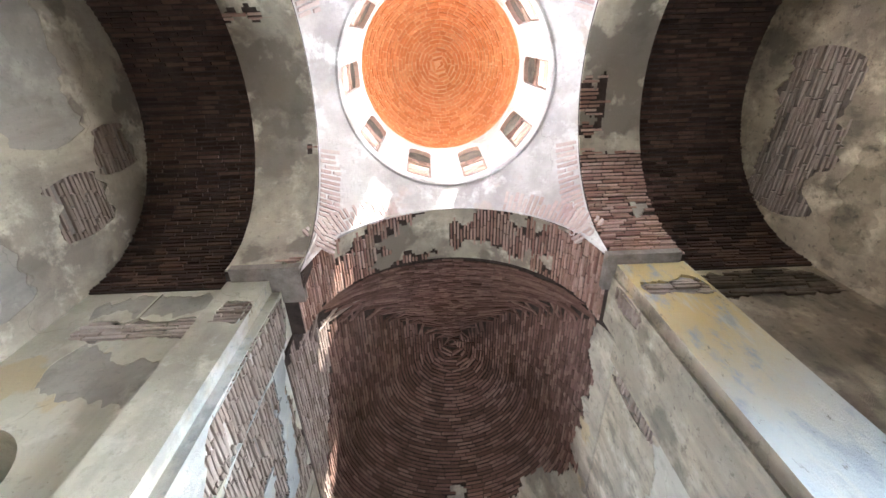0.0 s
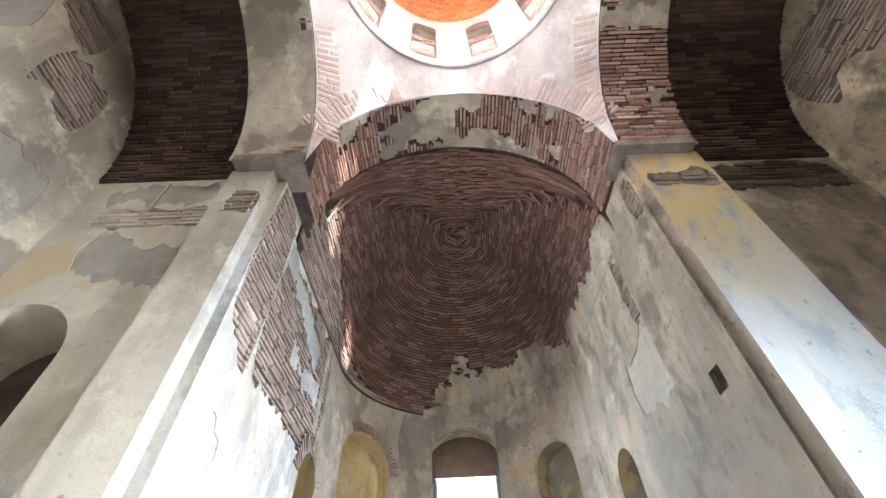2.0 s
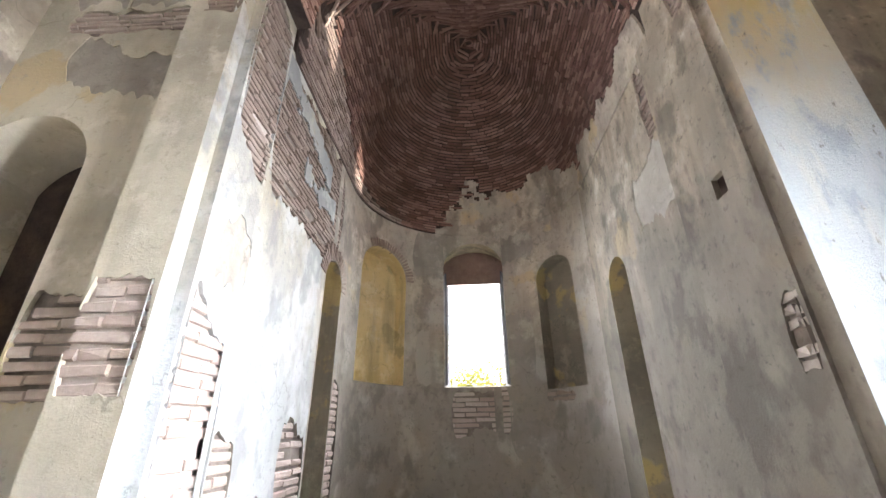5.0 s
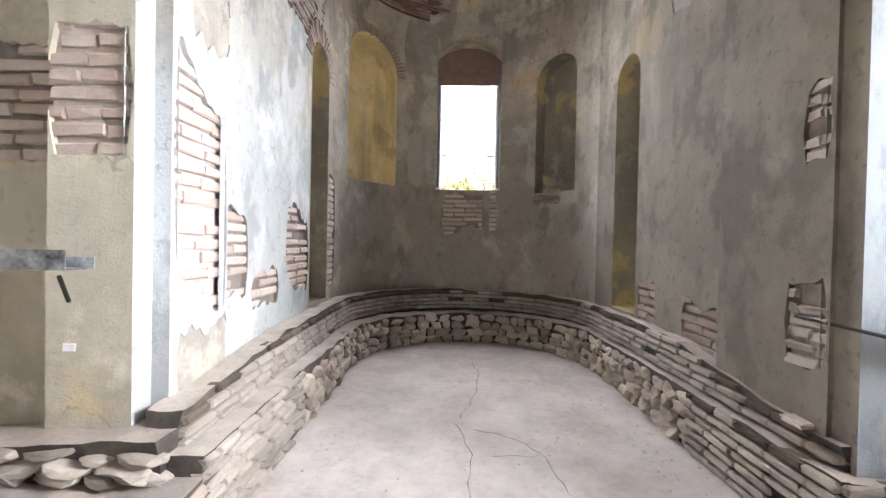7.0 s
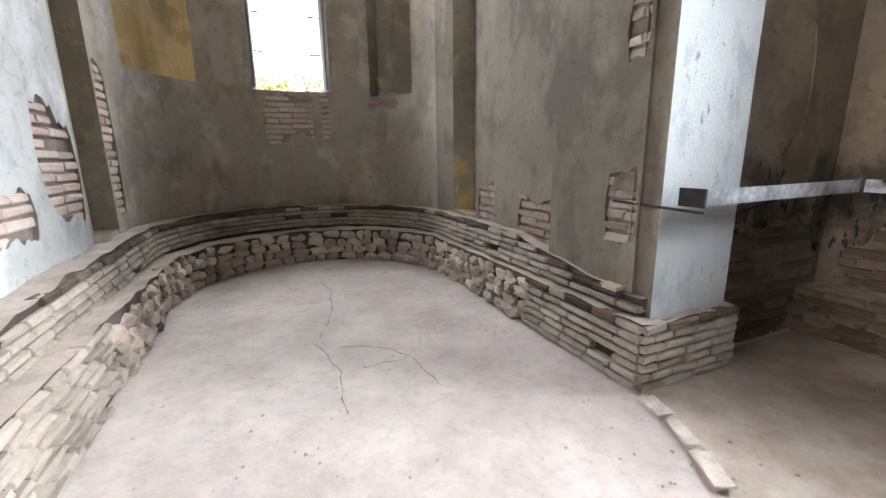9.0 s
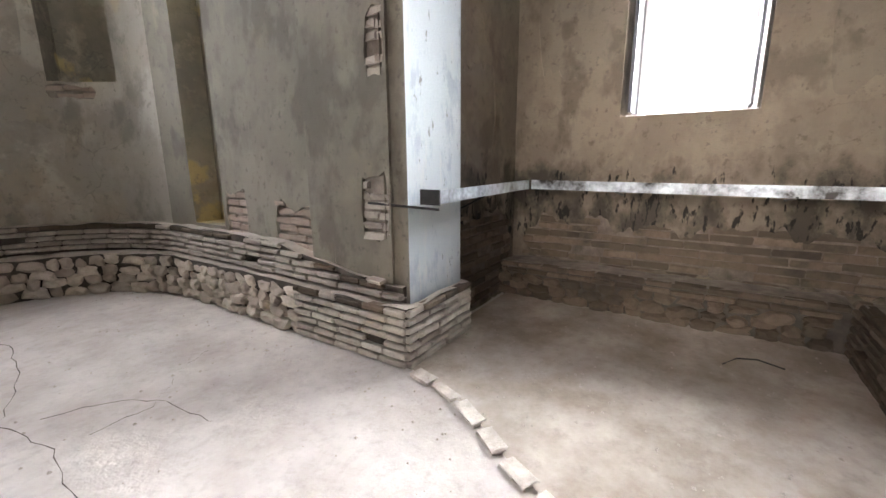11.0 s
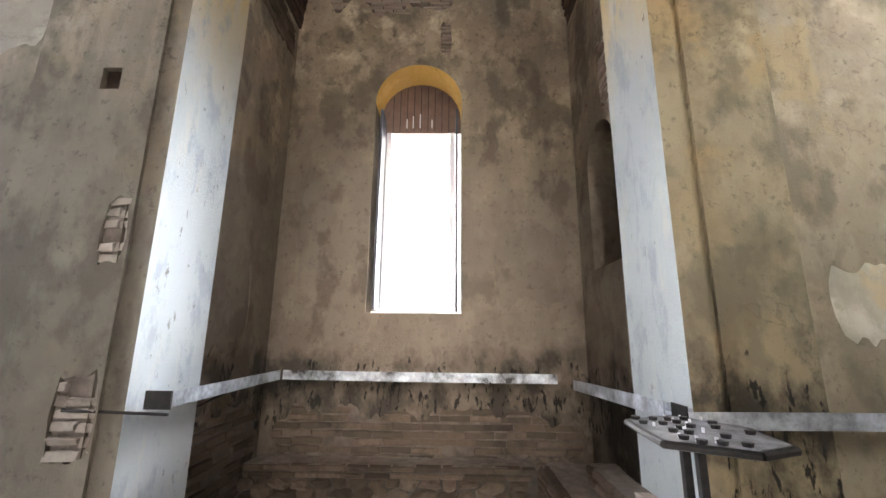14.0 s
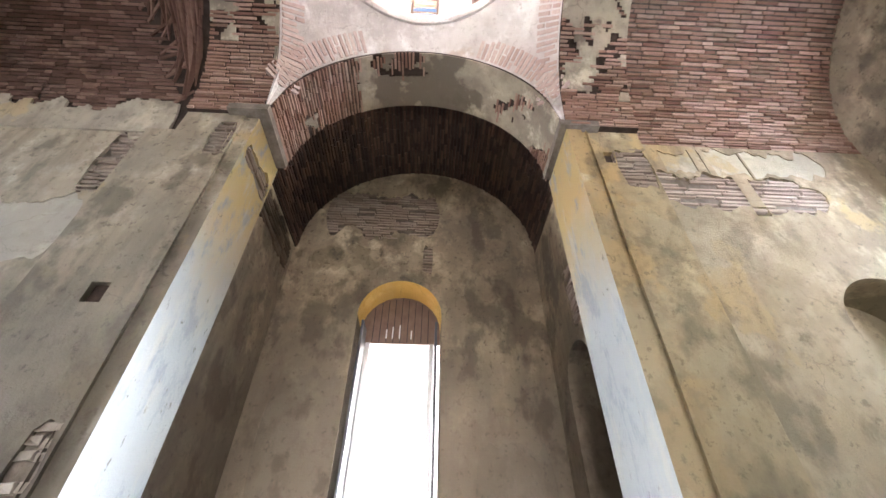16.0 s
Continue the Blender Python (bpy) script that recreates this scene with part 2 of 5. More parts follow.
st_t.links.new(st_c, st_b.inputs["Base Color"])
bumped(st_t, st_b, blend(st_t, 0.5, noise_of(st_t, st_g, 9, 8, 0.7), noise_of(st_t, st_g, 55, 6, 0.7)), 0.5, 0.03)
P_GOLD = plaster("reveal_ochre", (0.75, 0.48, 0.14), (0.66, 0.4, 0.11), (0.8, 0.55, 0.2), (0.7, 0.45, 0.15), streaks=0.1)
BRICK_SOOT = brickwork("sooty_brick", (0.065, 0.049, 0.036), (0.11, 0.084, 0.062), (0.17, 0.13, 0.096), False, (0.025, 0.021, 0.018), 0.9)
MORTAR = plain("mortar", (0.16, 0.135, 0.118), (0.27, 0.24, 0.21), 9)
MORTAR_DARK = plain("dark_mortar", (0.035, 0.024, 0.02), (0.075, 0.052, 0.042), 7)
MORTAR_PALE = plain("pale_mortar", (0.4, 0.34, 0.3), (0.52, 0.46, 0.41), 9)
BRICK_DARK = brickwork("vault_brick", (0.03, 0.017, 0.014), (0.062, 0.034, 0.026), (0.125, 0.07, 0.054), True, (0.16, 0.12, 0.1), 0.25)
BRICK_CONCH = brickwork("conch_brick", (0.13, 0.072, 0.058), (0.21, 0.122, 0.098), (0.33, 0.21, 0.175), True, (0.05, 0.03, 0.026), 0.6)
BRICK_FOOT = brickwork("clean_brick", (0.2, 0.15, 0.13), (0.32, 0.25, 0.215), (0.42, 0.34, 0.3), True, (0.4, 0.34, 0.3), 0.4)
BRICK_RED = brickwork("arch_brick", (0.22, 0.118, 0.092), (0.35, 0.21, 0.165), (0.5, 0.345, 0.285), True, (0.33, 0.28, 0.23), 0.5)
BRICK_ORANGE = brickwork("dome_brick", (0.48, 0.17, 0.06), (0.56, 0.21, 0.075), (0.62, 0.28, 0.12), True, (0.62, 0.36, 0.2), 0.25)
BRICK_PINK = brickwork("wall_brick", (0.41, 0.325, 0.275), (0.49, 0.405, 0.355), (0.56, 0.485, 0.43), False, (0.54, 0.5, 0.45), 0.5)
BRICK_TAN = brickwork("weathered_brick", (0.25, 0.195, 0.16), (0.31, 0.245, 0.205), (0.37, 0.305, 0.26), False, (0.38, 0.34, 0.3), 0.55)
BRICK_GREY = brickwork("bench_brick", (0.3, 0.265, 0.23), (0.36, 0.32, 0.28), (0.42, 0.375, 0.33), False, (0.09, 0.08, 0.07), 0.7)
STONE = brickwork("rubble_stone", (0.3, 0.255, 0.215), (0.42, 0.36, 0.305), (0.55, 0.48, 0.41), False, (0.2, 0.17, 0.14), 0.4)
LEDGE = plain("bench_mortar", (0.3, 0.265, 0.235), (0.42, 0.37, 0.325), 5)
FLOOR = plain("cement_floor", (0.37, 0.33, 0.305), (0.5, 0.465, 0.435), 2.1, 0.85, 0.0, 0.55)
FLOOR_ROUGH = plain("earth_floor", (0.24, 0.2, 0.165), (0.46, 0.415, 0.37), 1.6, 0.95, 0.0, 0.5)
METAL = plain("galvanised_sheet", (0.035, 0.032, 0.03), (0.6, 0.66, 0.73), 3.6, 0.38, 0.6, 0.1)
IRON = plain("black_iron", (0.02, 0.02, 0.021), (0.035, 0.033, 0.032), 12, 0.5, 0.5, 0.1)
SLATE = plain("dark_shutter_paint", (0.07, 0.08, 0.1), (0.11, 0.12, 0.145), 3, 0.45, 0.0, 0.1)
WOOD = plain("brown_board", (0.16, 0.105, 0.085), (0.22, 0.15, 0.12), 9, 0.7)
FRAME = plain("white_frame", (0.7, 0.7, 0.74), (0.78, 0.78, 0.8), 4, 0.5, 0.0, 0.05)
GRASS = plain("dry_ground", (0.14, 0.13, 0.07), (0.22, 0.2, 0.11), 0.7)
LEAF = brickwork("leaf", (0.1, 0.13, 0.02), (0.18, 0.2, 0.03), (0.3, 0.27, 0.05), True, (0.2, 0.2, 0.05), 0.2)
BARK = plain("bark", (0.09, 0.07, 0.05), (0.16, 0.13, 0.1), 9)
GLASS, gt, gb = material("window_glass", 0.05)
gb.inputs["Transmission Weight"].default_value, gb.inputs["IOR"].default_value = 1.0, 1.05
PANE, pt, pb = material("frosted_pane", 0.5)
pb.inputs["Base Color"].default_value = (0.8, 0.85, 0.92, 1)
p_tr = node(pt, "ShaderNodeBsdfTranslucent", Color=(0.82, 0.88, 0.95, 1))
p_mx = node(pt, "ShaderNodeMixShader", Fac=0.85)
pt.links.new(pb.outputs[0], p_mx.inputs[1])
pt.links.new(p_tr.outputs[0], p_mx.inputs[2])
pt.links.new(p_mx.outputs[0], pt.nodes["Material Output"].inputs["Surface"])

# ---- building helpers ----


def mesh_ob(name, verts, faces, mats, idx=None, parent=None, smooth=False):
    me = bpy.data.meshes.new(name)
    me.from_pydata([tuple(v) for v in verts], [], faces)
    for m in mats:
        me.materials.append(m)
    if idx:
        me.polygons.foreach_set("material_index", idx)
    if smooth:
        me.polygons.foreach_set("use_smooth", [True] * len(me.polygons))
    me.update()
    ob = new(name, me)
    if parent:
        ob.parent = parent
    return ob


def part(name, bm, mat, parent=None, label=""):
    me = bpy.data.meshes.new(name)
    bm.to_mesh(me)
    bm.free()
    me.materials.append(mat)
    ob = new(name, me)
    if parent:
        ob.parent = parent
    return tagged(ob, label) if label else ob


def box_bm(c, size, bevel=0.0, m=None, bm=None):
    own = bm is None
    bm = bm or bmesh.new()
    got = bmesh.ops.create_cube(bm, size=1.0, matrix=(m or Matrix()) @ Matrix.Translation(c) @ Matrix.Diagonal((*size, 1)))
    if bevel:
        es = list({e for v in got["verts"] for e in v.link_edges})
        bmesh.ops.bevel(bm, geom=es, offset=bevel, segments=1, affect="EDGES", profile=0.7)
    return bm


def tube(name, pts, r, mat, parent=None, n=8):
    vs, fs = [], []
    pts = [Vector(p) for p in pts]
    for i, p in enumerate(pts):
        d = (pts[min(i + 1, len(pts) - 1)] - pts[max(i - 1, 0)]).normalized()
        u = d.orthogonal().normalized()
        w = d.cross(u)
        rr = r[i] if isinstance(r, (list, tuple)) else r
        vs += [p + (u * math.cos(2 * math.pi * k / n) + w * math.sin(2 * math.pi * k / n)) * rr for k in range(n)]
    for i in range(len(pts) - 1):
        fs += [(i * n + k, i * n + (k + 1) % n, (i + 1) * n + (k + 1) % n, (i + 1) * n + k) for k in range(n)]
    fs += [tuple(range(n)), tuple(range((len(pts) - 1) * n, len(pts) * n))]
    return mesh_ob(name, vs, fs, [mat], parent=parent)


def flat(ox, oy, dx, dy):
    """A wall along (dx, dy) whose room side lies to the left of that way."""
    def f(s, z, d=0.0):
        return Vector((ox + s * dx + d * dy, oy + s * dy - d * dx, z))
    return f


def arch(c, w, zb, zs, depth, through=False, rise=None, back=1):
    """An arched opening: centre, width, sill, springing."""
    r, h = w / 2, rise or w / 2
    return dict(s0=c - r, s1=c + r, zb=lambda s: zb, zt=lambda s: zs + h * math.sqrt(max(0, 1 - ((s - c) / r) ** 2)), depth=depth, through=through,
                cuts=[c - r * math.cos(math.pi * k / 16) for k in range(17)], back=back)


def rag(c, w, zb, zt, depth=0.03, seed=0.0, jag=0.09, back=2, slope=0.0):
    """A patch with ragged edges where the plaster has fallen."""
    def edge(s, k, z, sg):
        u = min(1.0, max(0.0, 1 - abs((s - c) / (w / 2))))
        soft = min(1.0, u / 0.16) ** 0.5
        mid = (zb + zt) / 2 + slope * (s - c)
        return mid + sg * (zt - zb) / 2 * soft + soft * jag * noise.noise(Vector((s * 4.2 + seed, k * 9.1, seed))) + soft * jag * 0.5 * noise.noise(Vector((s * 15 + seed, k * 3.3, 2.0)))
    n = max(6, int(w / 0.035))
    return dict(s0=c - w / 2, s1=c + w / 2, zb=lambda s: edge(s, 1, zb, -1), zt=lambda s: max(edge(s, 2, zt, 1), edge(s, 1, zb, -1) + 0.004), depth=depth, through=False,
                cuts=[c - w / 2 + w * k / n for k in range(n + 1)], back=back)


def scar(c, w, zb, zt, seed, slope=0.0, jag=0.16):
    """A shallow scar where one coat of plaster is gone and the older coat shows."""
    return rag(c, w, zb, zt, 0.007, seed, jag, 6, slope)


# the dark back gives the hole its inner shade by colour
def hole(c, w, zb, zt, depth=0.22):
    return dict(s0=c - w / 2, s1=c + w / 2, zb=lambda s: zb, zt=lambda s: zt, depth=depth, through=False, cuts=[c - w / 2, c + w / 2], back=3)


def wall(name, f, s0, s1, z0, top, mats, openings=(), thick=0.6, step=0.4, label="", facing=None, tag=True):
    """A wall with thickness along f, with openings and recesses cut out of it. mats: face, niche, mortar, dark, reveal."""
    topf = top if callable(top) else (lambda s: top)
    cuts = {round(s0, 5), round(s1, 5)}
    k = max(1, int((s1 - s0) / step))
    cuts |= {round(s0 + (s1 - s0) * i / k, 5) for i in range(k + 1)}
    for o in openings:
        cuts |= {round(c, 5) for c in o["cuts"] if s0 - 1e-6 <= c <= s1 + 1e-6}
    cuts = sorted(cuts)
    vs, fs, mi = [], [], []

    def quad(p, m):
        n = len(vs)
        vs.extend(p)
        fs.append((n, n + 1, n + 2, n + 3))
        mi.append(m)
    for sa, sb in zip(cuts, cuts[1:]):
        sm = (sa + sb) / 2
        act = sorted((o for o in openings if o["s0"] < sm < o["s1"]), key=lambda o: o["zb"](sm))
        kept = []
        for o in act:
            if not kept or (o["zb"](sa) > kept[-1]["zt"](sa) and o["zb"](sb) > kept[-1]["zt"](sb)):
                kept.append(o)
            elif o["through"]:
                kept[-1] = o
        act = kept
        for dd, only in ((0.0, False), (thick, True)):
            la, lb = z0, z0
            fm = facing(sm) if facing and not only else 0
            for o in act:
                if only and not o["through"]:
                    continue
                quad([f(sa, la, dd), f(sb, lb, dd), f(sb, o["zb"](sb), dd), f(sa, o["zb"](sa), dd)], fm)
                la, lb = o["zt"](sa), o["zt"](sb)
            quad([f(sa, la, dd), f(sb, lb, dd), f(sb, topf(sb), dd), f(sa, topf(sa), dd)], fm)
        quad([f(sa, topf(sa)), f(sb, topf(sb)), f(sb, topf(sb), thick), f(sa, topf(sa), thick)], 0)
        for o in act:
            d = thick if o["through"] else o["depth"]
            rv = 4 if o["through"] else (o["back"] if o["back"] in (1, 5) else 0)
            quad([f(sa, o["zb"](sa)), f(sb, o["zb"](sb)), f(sb, o["zb"](sb), d), f(sa, o["zb"](sa), d)], 1 if o["through"] else rv)
            quad([f(sa, o["zt"](sa)), f(sb, o["zt"](sb)), f(sb, o["zt"](sb), d), f(sa, o["zt"](sa), d)], rv)
            if not o["through"]:
                quad([f(sa, o["zb"](sa), d), f(sb, o["zb"](sb), d), f(sb, o["zt"](sb), d), f(sa, o["zt"](sa), d)], o["back"])
            if abs(sa - o["s0"]) < 1e-4:
                quad([f(sa, o["zb"](sa)), f(sa, o["zb"](sa), d), f(sa, o["zt"](sa), d), f(sa, o["zt"](sa))], 1 if o["through"] else rv)
            if abs(sb - o["s1"]) < 1e-4:
                quad([f(sb, o["zb"](sb)), f(sb, o["zb"](sb), d), f(sb, o["zt"](sb), d), f(sb, o["zt"](sb))], 1 if o["through"] else rv)
    for s in ((s0, s1) if tag else ()):
        quad([f(s, z0), f(s, z0, thick), f(s, topf(s), thick), f(s, topf(s))], 0)
    ob = mesh_ob(name, vs, fs, mats, mi)
    bm = bmesh.new()
    bm.from_mesh(ob.data)
    bmesh.ops.remove_doubles(bm, verts=bm.verts, dist=0.0004)
    bm.to_mesh(ob.data)
    bm.free()
    return tagged(ob, label, "wall", kind="structure") if tag else ob


rng = random.Random(7)


def brick_meshes(kind, size, mat, rough=0.006, bevel=0.007, n=7):
    """A few alike pieces: x along, y deep, z high, centred."""
    out = []
    for i in range(n):
        bm = box_bm((0, 0, 0), size, bevel)
        for v in bm.verts:
            v.co += Vector(rng.uniform(-rough, rough) for _ in range(3))
        me = bpy.data.meshes.new(kind)
        bm.to_mesh(me)
        bm.free()
        me.materials.append(mat)
        out.append(me)
    return out


WALL_BRICKS = brick_meshes("brick", (0.36, 0.05, 0.05), BRICK_PINK, 0.005)
HALF_BRICKS = brick_meshes("brick", (0.17, 0.05, 0.05), BRICK_PINK, 0.005)
BENCH_BRICKS = brick_meshes("brick", (0.24, 0.09, 0.062), BRICK_GREY, 0.0045, 0.013)
GREY_WALL = brick_meshes("brick", (0.24, 0.06, 0.05), BRICK_GREY, 0.01)
TAN_WALL = brick_meshes("brick", (0.24, 0.06, 0.05), BRICK_TAN, 0.008)
SOOT_BRICKS = brick_meshes("brick", (0.24, 0.09, 0.062), BRICK_SOOT, 0.006, 0.014)
SOOT_WALL = brick_meshes("brick", (0.3, 0.06, 0.055), BRICK_SOOT, 0.009)


def stone_meshes(mat, n=9):
    """Rounded field stones, x along, y deep, z high."""
    out = []
    for i in range(n):
        bm = bmesh.new()
        bmesh.ops.create_icosphere(bm, subdivisions=2, radius=1.0)
        off = Vector((i * 3.1, 7, 2))
        for v in bm.verts:
            c = v.co.copy()
            q = max(abs(c.x), abs(c.y), abs(c.z))
            c = c * (0.35 + 0.65 / q) * (1 + 0.36 * noise.noise(c * 1.3 + off) + 0.12 * noise.noise(c * 3.5 + off))
            v.co = Vector((c.x * 0.09, c.y * 0.065, c.z * 0.062))
        me = bpy.data.meshes.new("stone")
        bm.to_mesh(me)
        bm.free()
        me.materials.append(mat)
        out.append(me)
    return out


SOOT_STONES = stone_meshes(BRICK_SOOT, 7)
STONES = stone_meshes(STONE, 11)
MUD_STONES = stone_meshes(BRICK_GREY, 7)


def place(me, f, s, z, d, parent, tilt=0.03, scale=(1, 1, 1)):
    """A piece on the wall f with its middle at depth d."""
    p, q = f(s, z, d), f(s + 0.01, z, d)
    a = math.atan2(q.y - p.y, q.x - p.x)
    ob = new(me.name.split(".")[0], me)
    ob.matrix_world = Matrix.LocRotScale(p, Euler((rng.uniform(-tilt, tilt), rng.uniform(-tilt, tilt) * 0.7, a + rng.uniform(-tilt, tilt))), scale)
    ob.parent = parent
    return ob


def patch_bricks(f, o, parent, course=0.078, whole=None):
    """Brick courses laid in a ragged patch."""
    row = 0
    lo = min(o["zb"](c) for c in o["cuts"])
    hi = max(o["zt"](c) for c in o["cuts"])
    z = lo + 0.04
    while z < hi:
        s = o["s0"] - rng.uniform(0, 0.2)
        while s < o["s1"]:
            short = rng.random() < 0.22
            w = (0.174 if short else 0.364) if not whole else (0.246 if whole in (TAN_WALL, GREY_WALL) else 0.304)
            a, b = max(s, o["s0"]), min(s + w, o["s1"])
            m = (a + b) / 2
            if b - a > 0.05 and o["zb"](m) - 0.01 < z < o["zt"](m) + 0.01 and rng.random() < 0.94:
                place(rng.choice(HALF_BRICKS if short and not whole else (whole or WALL_BRICKS)), f, m, z + rng.uniform(-0.006, 0.006), 0.036 + rng.uniform(-0.006, 0.004), parent, 0.009, ((b - a) / w, 1, course / 0.072))
            s += w + 0.006
        z += course
        row += 1


def brick_field(name, g, s0, s1, v0, v1, mat, parent, course=0.075, length=0.25, joint=0.02, proud=0.02, accept=None, width=None, label=""):
    """Many bricks on a curved face as one mesh. g(s, v, d); v goes from course to course; width(v): metres for a unit of s."""
    vs, fs = [], []
    n = max(1, int((v1 - v0) / course))
    cv = (v1 - v0) / n
    for i in range(n):
        va, vb = v0 + i * cv + joint * 0.5, v0 + (i + 1) * cv - joint * 0.5
        k = width((va + vb) / 2) if width else 1.0
        ln, jn = length / k, joint * 0.7 / k
        s = s0 - rng.uniform(0, ln)
        while s < s1:
            l2 = ln * rng.choice((1, 1, 1, 0.5, 0.8))
            a, b = max(s0, s), min(s1, s + l2)
            if b - a > 0.15 * ln and (accept is None or accept((a + b) / 2, (va + vb) / 2)):
                d = -proud * rng.uniform(0.5, 1.5)
                j = 0.004
                m = len(vs)
                for dd in (d, 0.03):
                    for (ss, vv) in ((a, va), (b, va), (b, vb), (a, vb)):
                        vs.append(g(ss, vv + rng.uniform(-j, j), dd + rng.uniform(-j, j) * 0.7))
                fs += [(m, m + 1, m + 2, m + 3), (m, m + 4, m + 5, m + 1), (m + 1, m + 5, m + 6, m + 2), (m + 2, m + 6, m + 7, m + 3), (m + 3, m + 7, m + 4, m)]
            s += l2 + jn
    return tagged(mesh_ob(name, vs, fs, [mat], parent=parent), label, kind="stuff")


def shell(name, g, s0, s1, v0, v1, ns, nv, mats, thick=0.3, parent=None, label="", category="", keep=None, lift=0.0, back=True):
    """A curved face with thickness."""
    vs, fs = [], []
    ids = {}

    def vid(i, j, k):
        if (i, j, k) not in ids:
            ids[i, j, k] = len(vs)
            vs.append(g(s0 + (s1 - s0) * i / ns, v0 + (v1 - v0) * j / nv, (thick if k else lift)))
        return ids[i, j, k]
    live = {(i, j) for i in range(ns) for j in range(nv) if keep is None or keep(s0 + (s1 - s0) * (i + .5) / ns, v0 + (v1 - v0) * (j + .5) / nv)}
    for i, j in live:
        fs.append((vid(i, j, 0), vid(i + 1, j, 0), vid(i + 1, j + 1, 0), vid(i, j + 1, 0)))
        if back:
            fs.append((vid(i, j + 1, 1), vid(i + 1, j + 1, 1), vid(i + 1, j, 1), vid(i, j, 1)))
        for (di, dj, e) in ((-1, 0, ((i, j), (i, j + 1))), (1, 0, ((i + 1, j + 1), (i + 1, j))), (0, -1, ((i + 1, j), (i, j))), (0, 1, ((i, j + 1), (i + 1, j + 1)))):
            if (i + di, j + dj) not in live and back:
                (a, b), (c, d) = e
                fs.append((vid(a, b, 0), vid(c, d, 0), vid(c, d, 1), vid(a, b, 1)))
    ob = mesh_ob(name, vs, fs, mats, parent=parent, smooth=False)
    return tagged(ob, label, category, kind="structure" if category else "")


# ---- floor ----
def floor_sheet():
    bm = bmesh.new()
    bmesh.ops.create_grid(bm, x_segments=70, y_segments=80, size=1.0, matrix=Matrix.Translation((0, 1.2, 0)) @ Matrix.Diagonal((4.6, 6.9, 1, 1)))
    for v in bm.verts:
        v.co.z = 0.012 * noise.noise(v.co * 0.9) + 0.004 * noise.noise(v.co * 4) - 0.006 + ZF
    ob = part("floor", bm, FLOOR)
    return tagged(ob, "pale worn cement church floor with cracks and dust", "floor", kind="structure")


floor_sheet()

# ---- piers at the four corners of the crossing ----
def panel(p0, p1, room):
    """A flat face from p0 to p1; room: a point on its open side."""
    d = (Vector(p1) - Vector(p0))
    ln = d.length
    d.normalize()
    n = Vector((-d.y, d.x))
    if n.dot(Vector(room) - Vector(p0)) < 0:
        n = -n

    def f(s, z, dep=0.0):
        return Vector((p0[0] + s * d.x - dep * n.x, p0[1] + s * d.y - dep * n.y, z + 0.0))
    return f, ln


def pier(xf, yf, xn, yn, label, arm, nave, holes_arm=(), holes_nave=()):
    """A corner pier: an arm face at y = yf from x = xn outwards, and a face at x = xf from y = yn away from the crossing,
    with a notch between them; its plaster lies on a masonry core."""
    sx, sy = (1 if xf > 0 else -1), (1 if yf > YC else -1)
    k = 0.05
    xo, yo = sx * 2.25, YC + sy * 2.27
    core = [(xo, yf + sy * k), (xn + sx * k, yf + sy * k), (xn + sx * k, yn + sy * k), (xf + sx * k, yn + sy * k), (xf + sx * k, yo), (xo, yo)]
    n = len(core)
    vs = [(x, y, z) for z in (0.0, ZS) for x, y in core]
    fs = [(i, (i + 1) % n, n + (i + 1) % n, n + i) for i in range(n)] + [tuple(range(n)), tuple(range(n, 2 * n))]
    ob = mesh_ob("pier", vs, fs, [MORTAR])
    W = [(xo, yf), (xn, yf), (xn, yn), (xf, yn), (xf, yo)]
    rooms = ((xo, YC), (0, yf), (xn, YC), (0, yo))
    for i, (mat, ops) in enumerate(((arm, holes_arm), (nave, ()), (nave, ()), (nave, holes_nave))):
        f, ln = panel(W[i], W[i + 1], rooms[i])
        face = wall("plaster_face", f, 0, ln, 0, ZS, [mat, mat, MORTAR_PALE if xf < 0 else MORTAR, MORTAR_DARK, mat, mat, P_OLD], ops, 0.05, tag=False)
        face.parent = ob
        for o in ops:
            if o["back"] == 2:
                high = o["zb"](o["cuts"][len(o["cuts"]) // 2]) > 3.0
                patch_bricks(f, o, ob, 0.052 if high else 0.07 if xf > 0 else 0.085, whole=TAN_WALL if high else GREY_WALL if xf > 0 else None)
    bm = bmesh.new()
    ix = min(abs(xf) - 0.08, 1.53)
    q = [(ix, 1.46), (2.2, 1.46), (2.2, abs(yf - YC) + 0.03), (abs(xn) + 0.05, abs(yf - YC) + 0.03), (abs(xn) + 0.05, 1.86), (ix, 1.86)]
    vb = [bm.verts.new((sx * x, YC + sy * y, z)) for z in (ZS - 0.02, ZS + 0.07) for x, y in q]
    m = len(q)
    bm.faces.new(vb[:m])
    bm.faces.new(vb[m:])
    for j in range(m):
        bm.faces.new((vb[j], vb[(j + 1) % m], vb[m + (j + 1) % m], vb[m + j]))
    bmesh.ops.recalc_face_normals(bm, faces=bm.faces)
    part("impost", bm, MORTAR, ob, "dark weathered impost slab")
    return tagged(ob, label, "pier", group="crossing piers", kind="structure")


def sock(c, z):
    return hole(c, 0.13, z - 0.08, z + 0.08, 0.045)


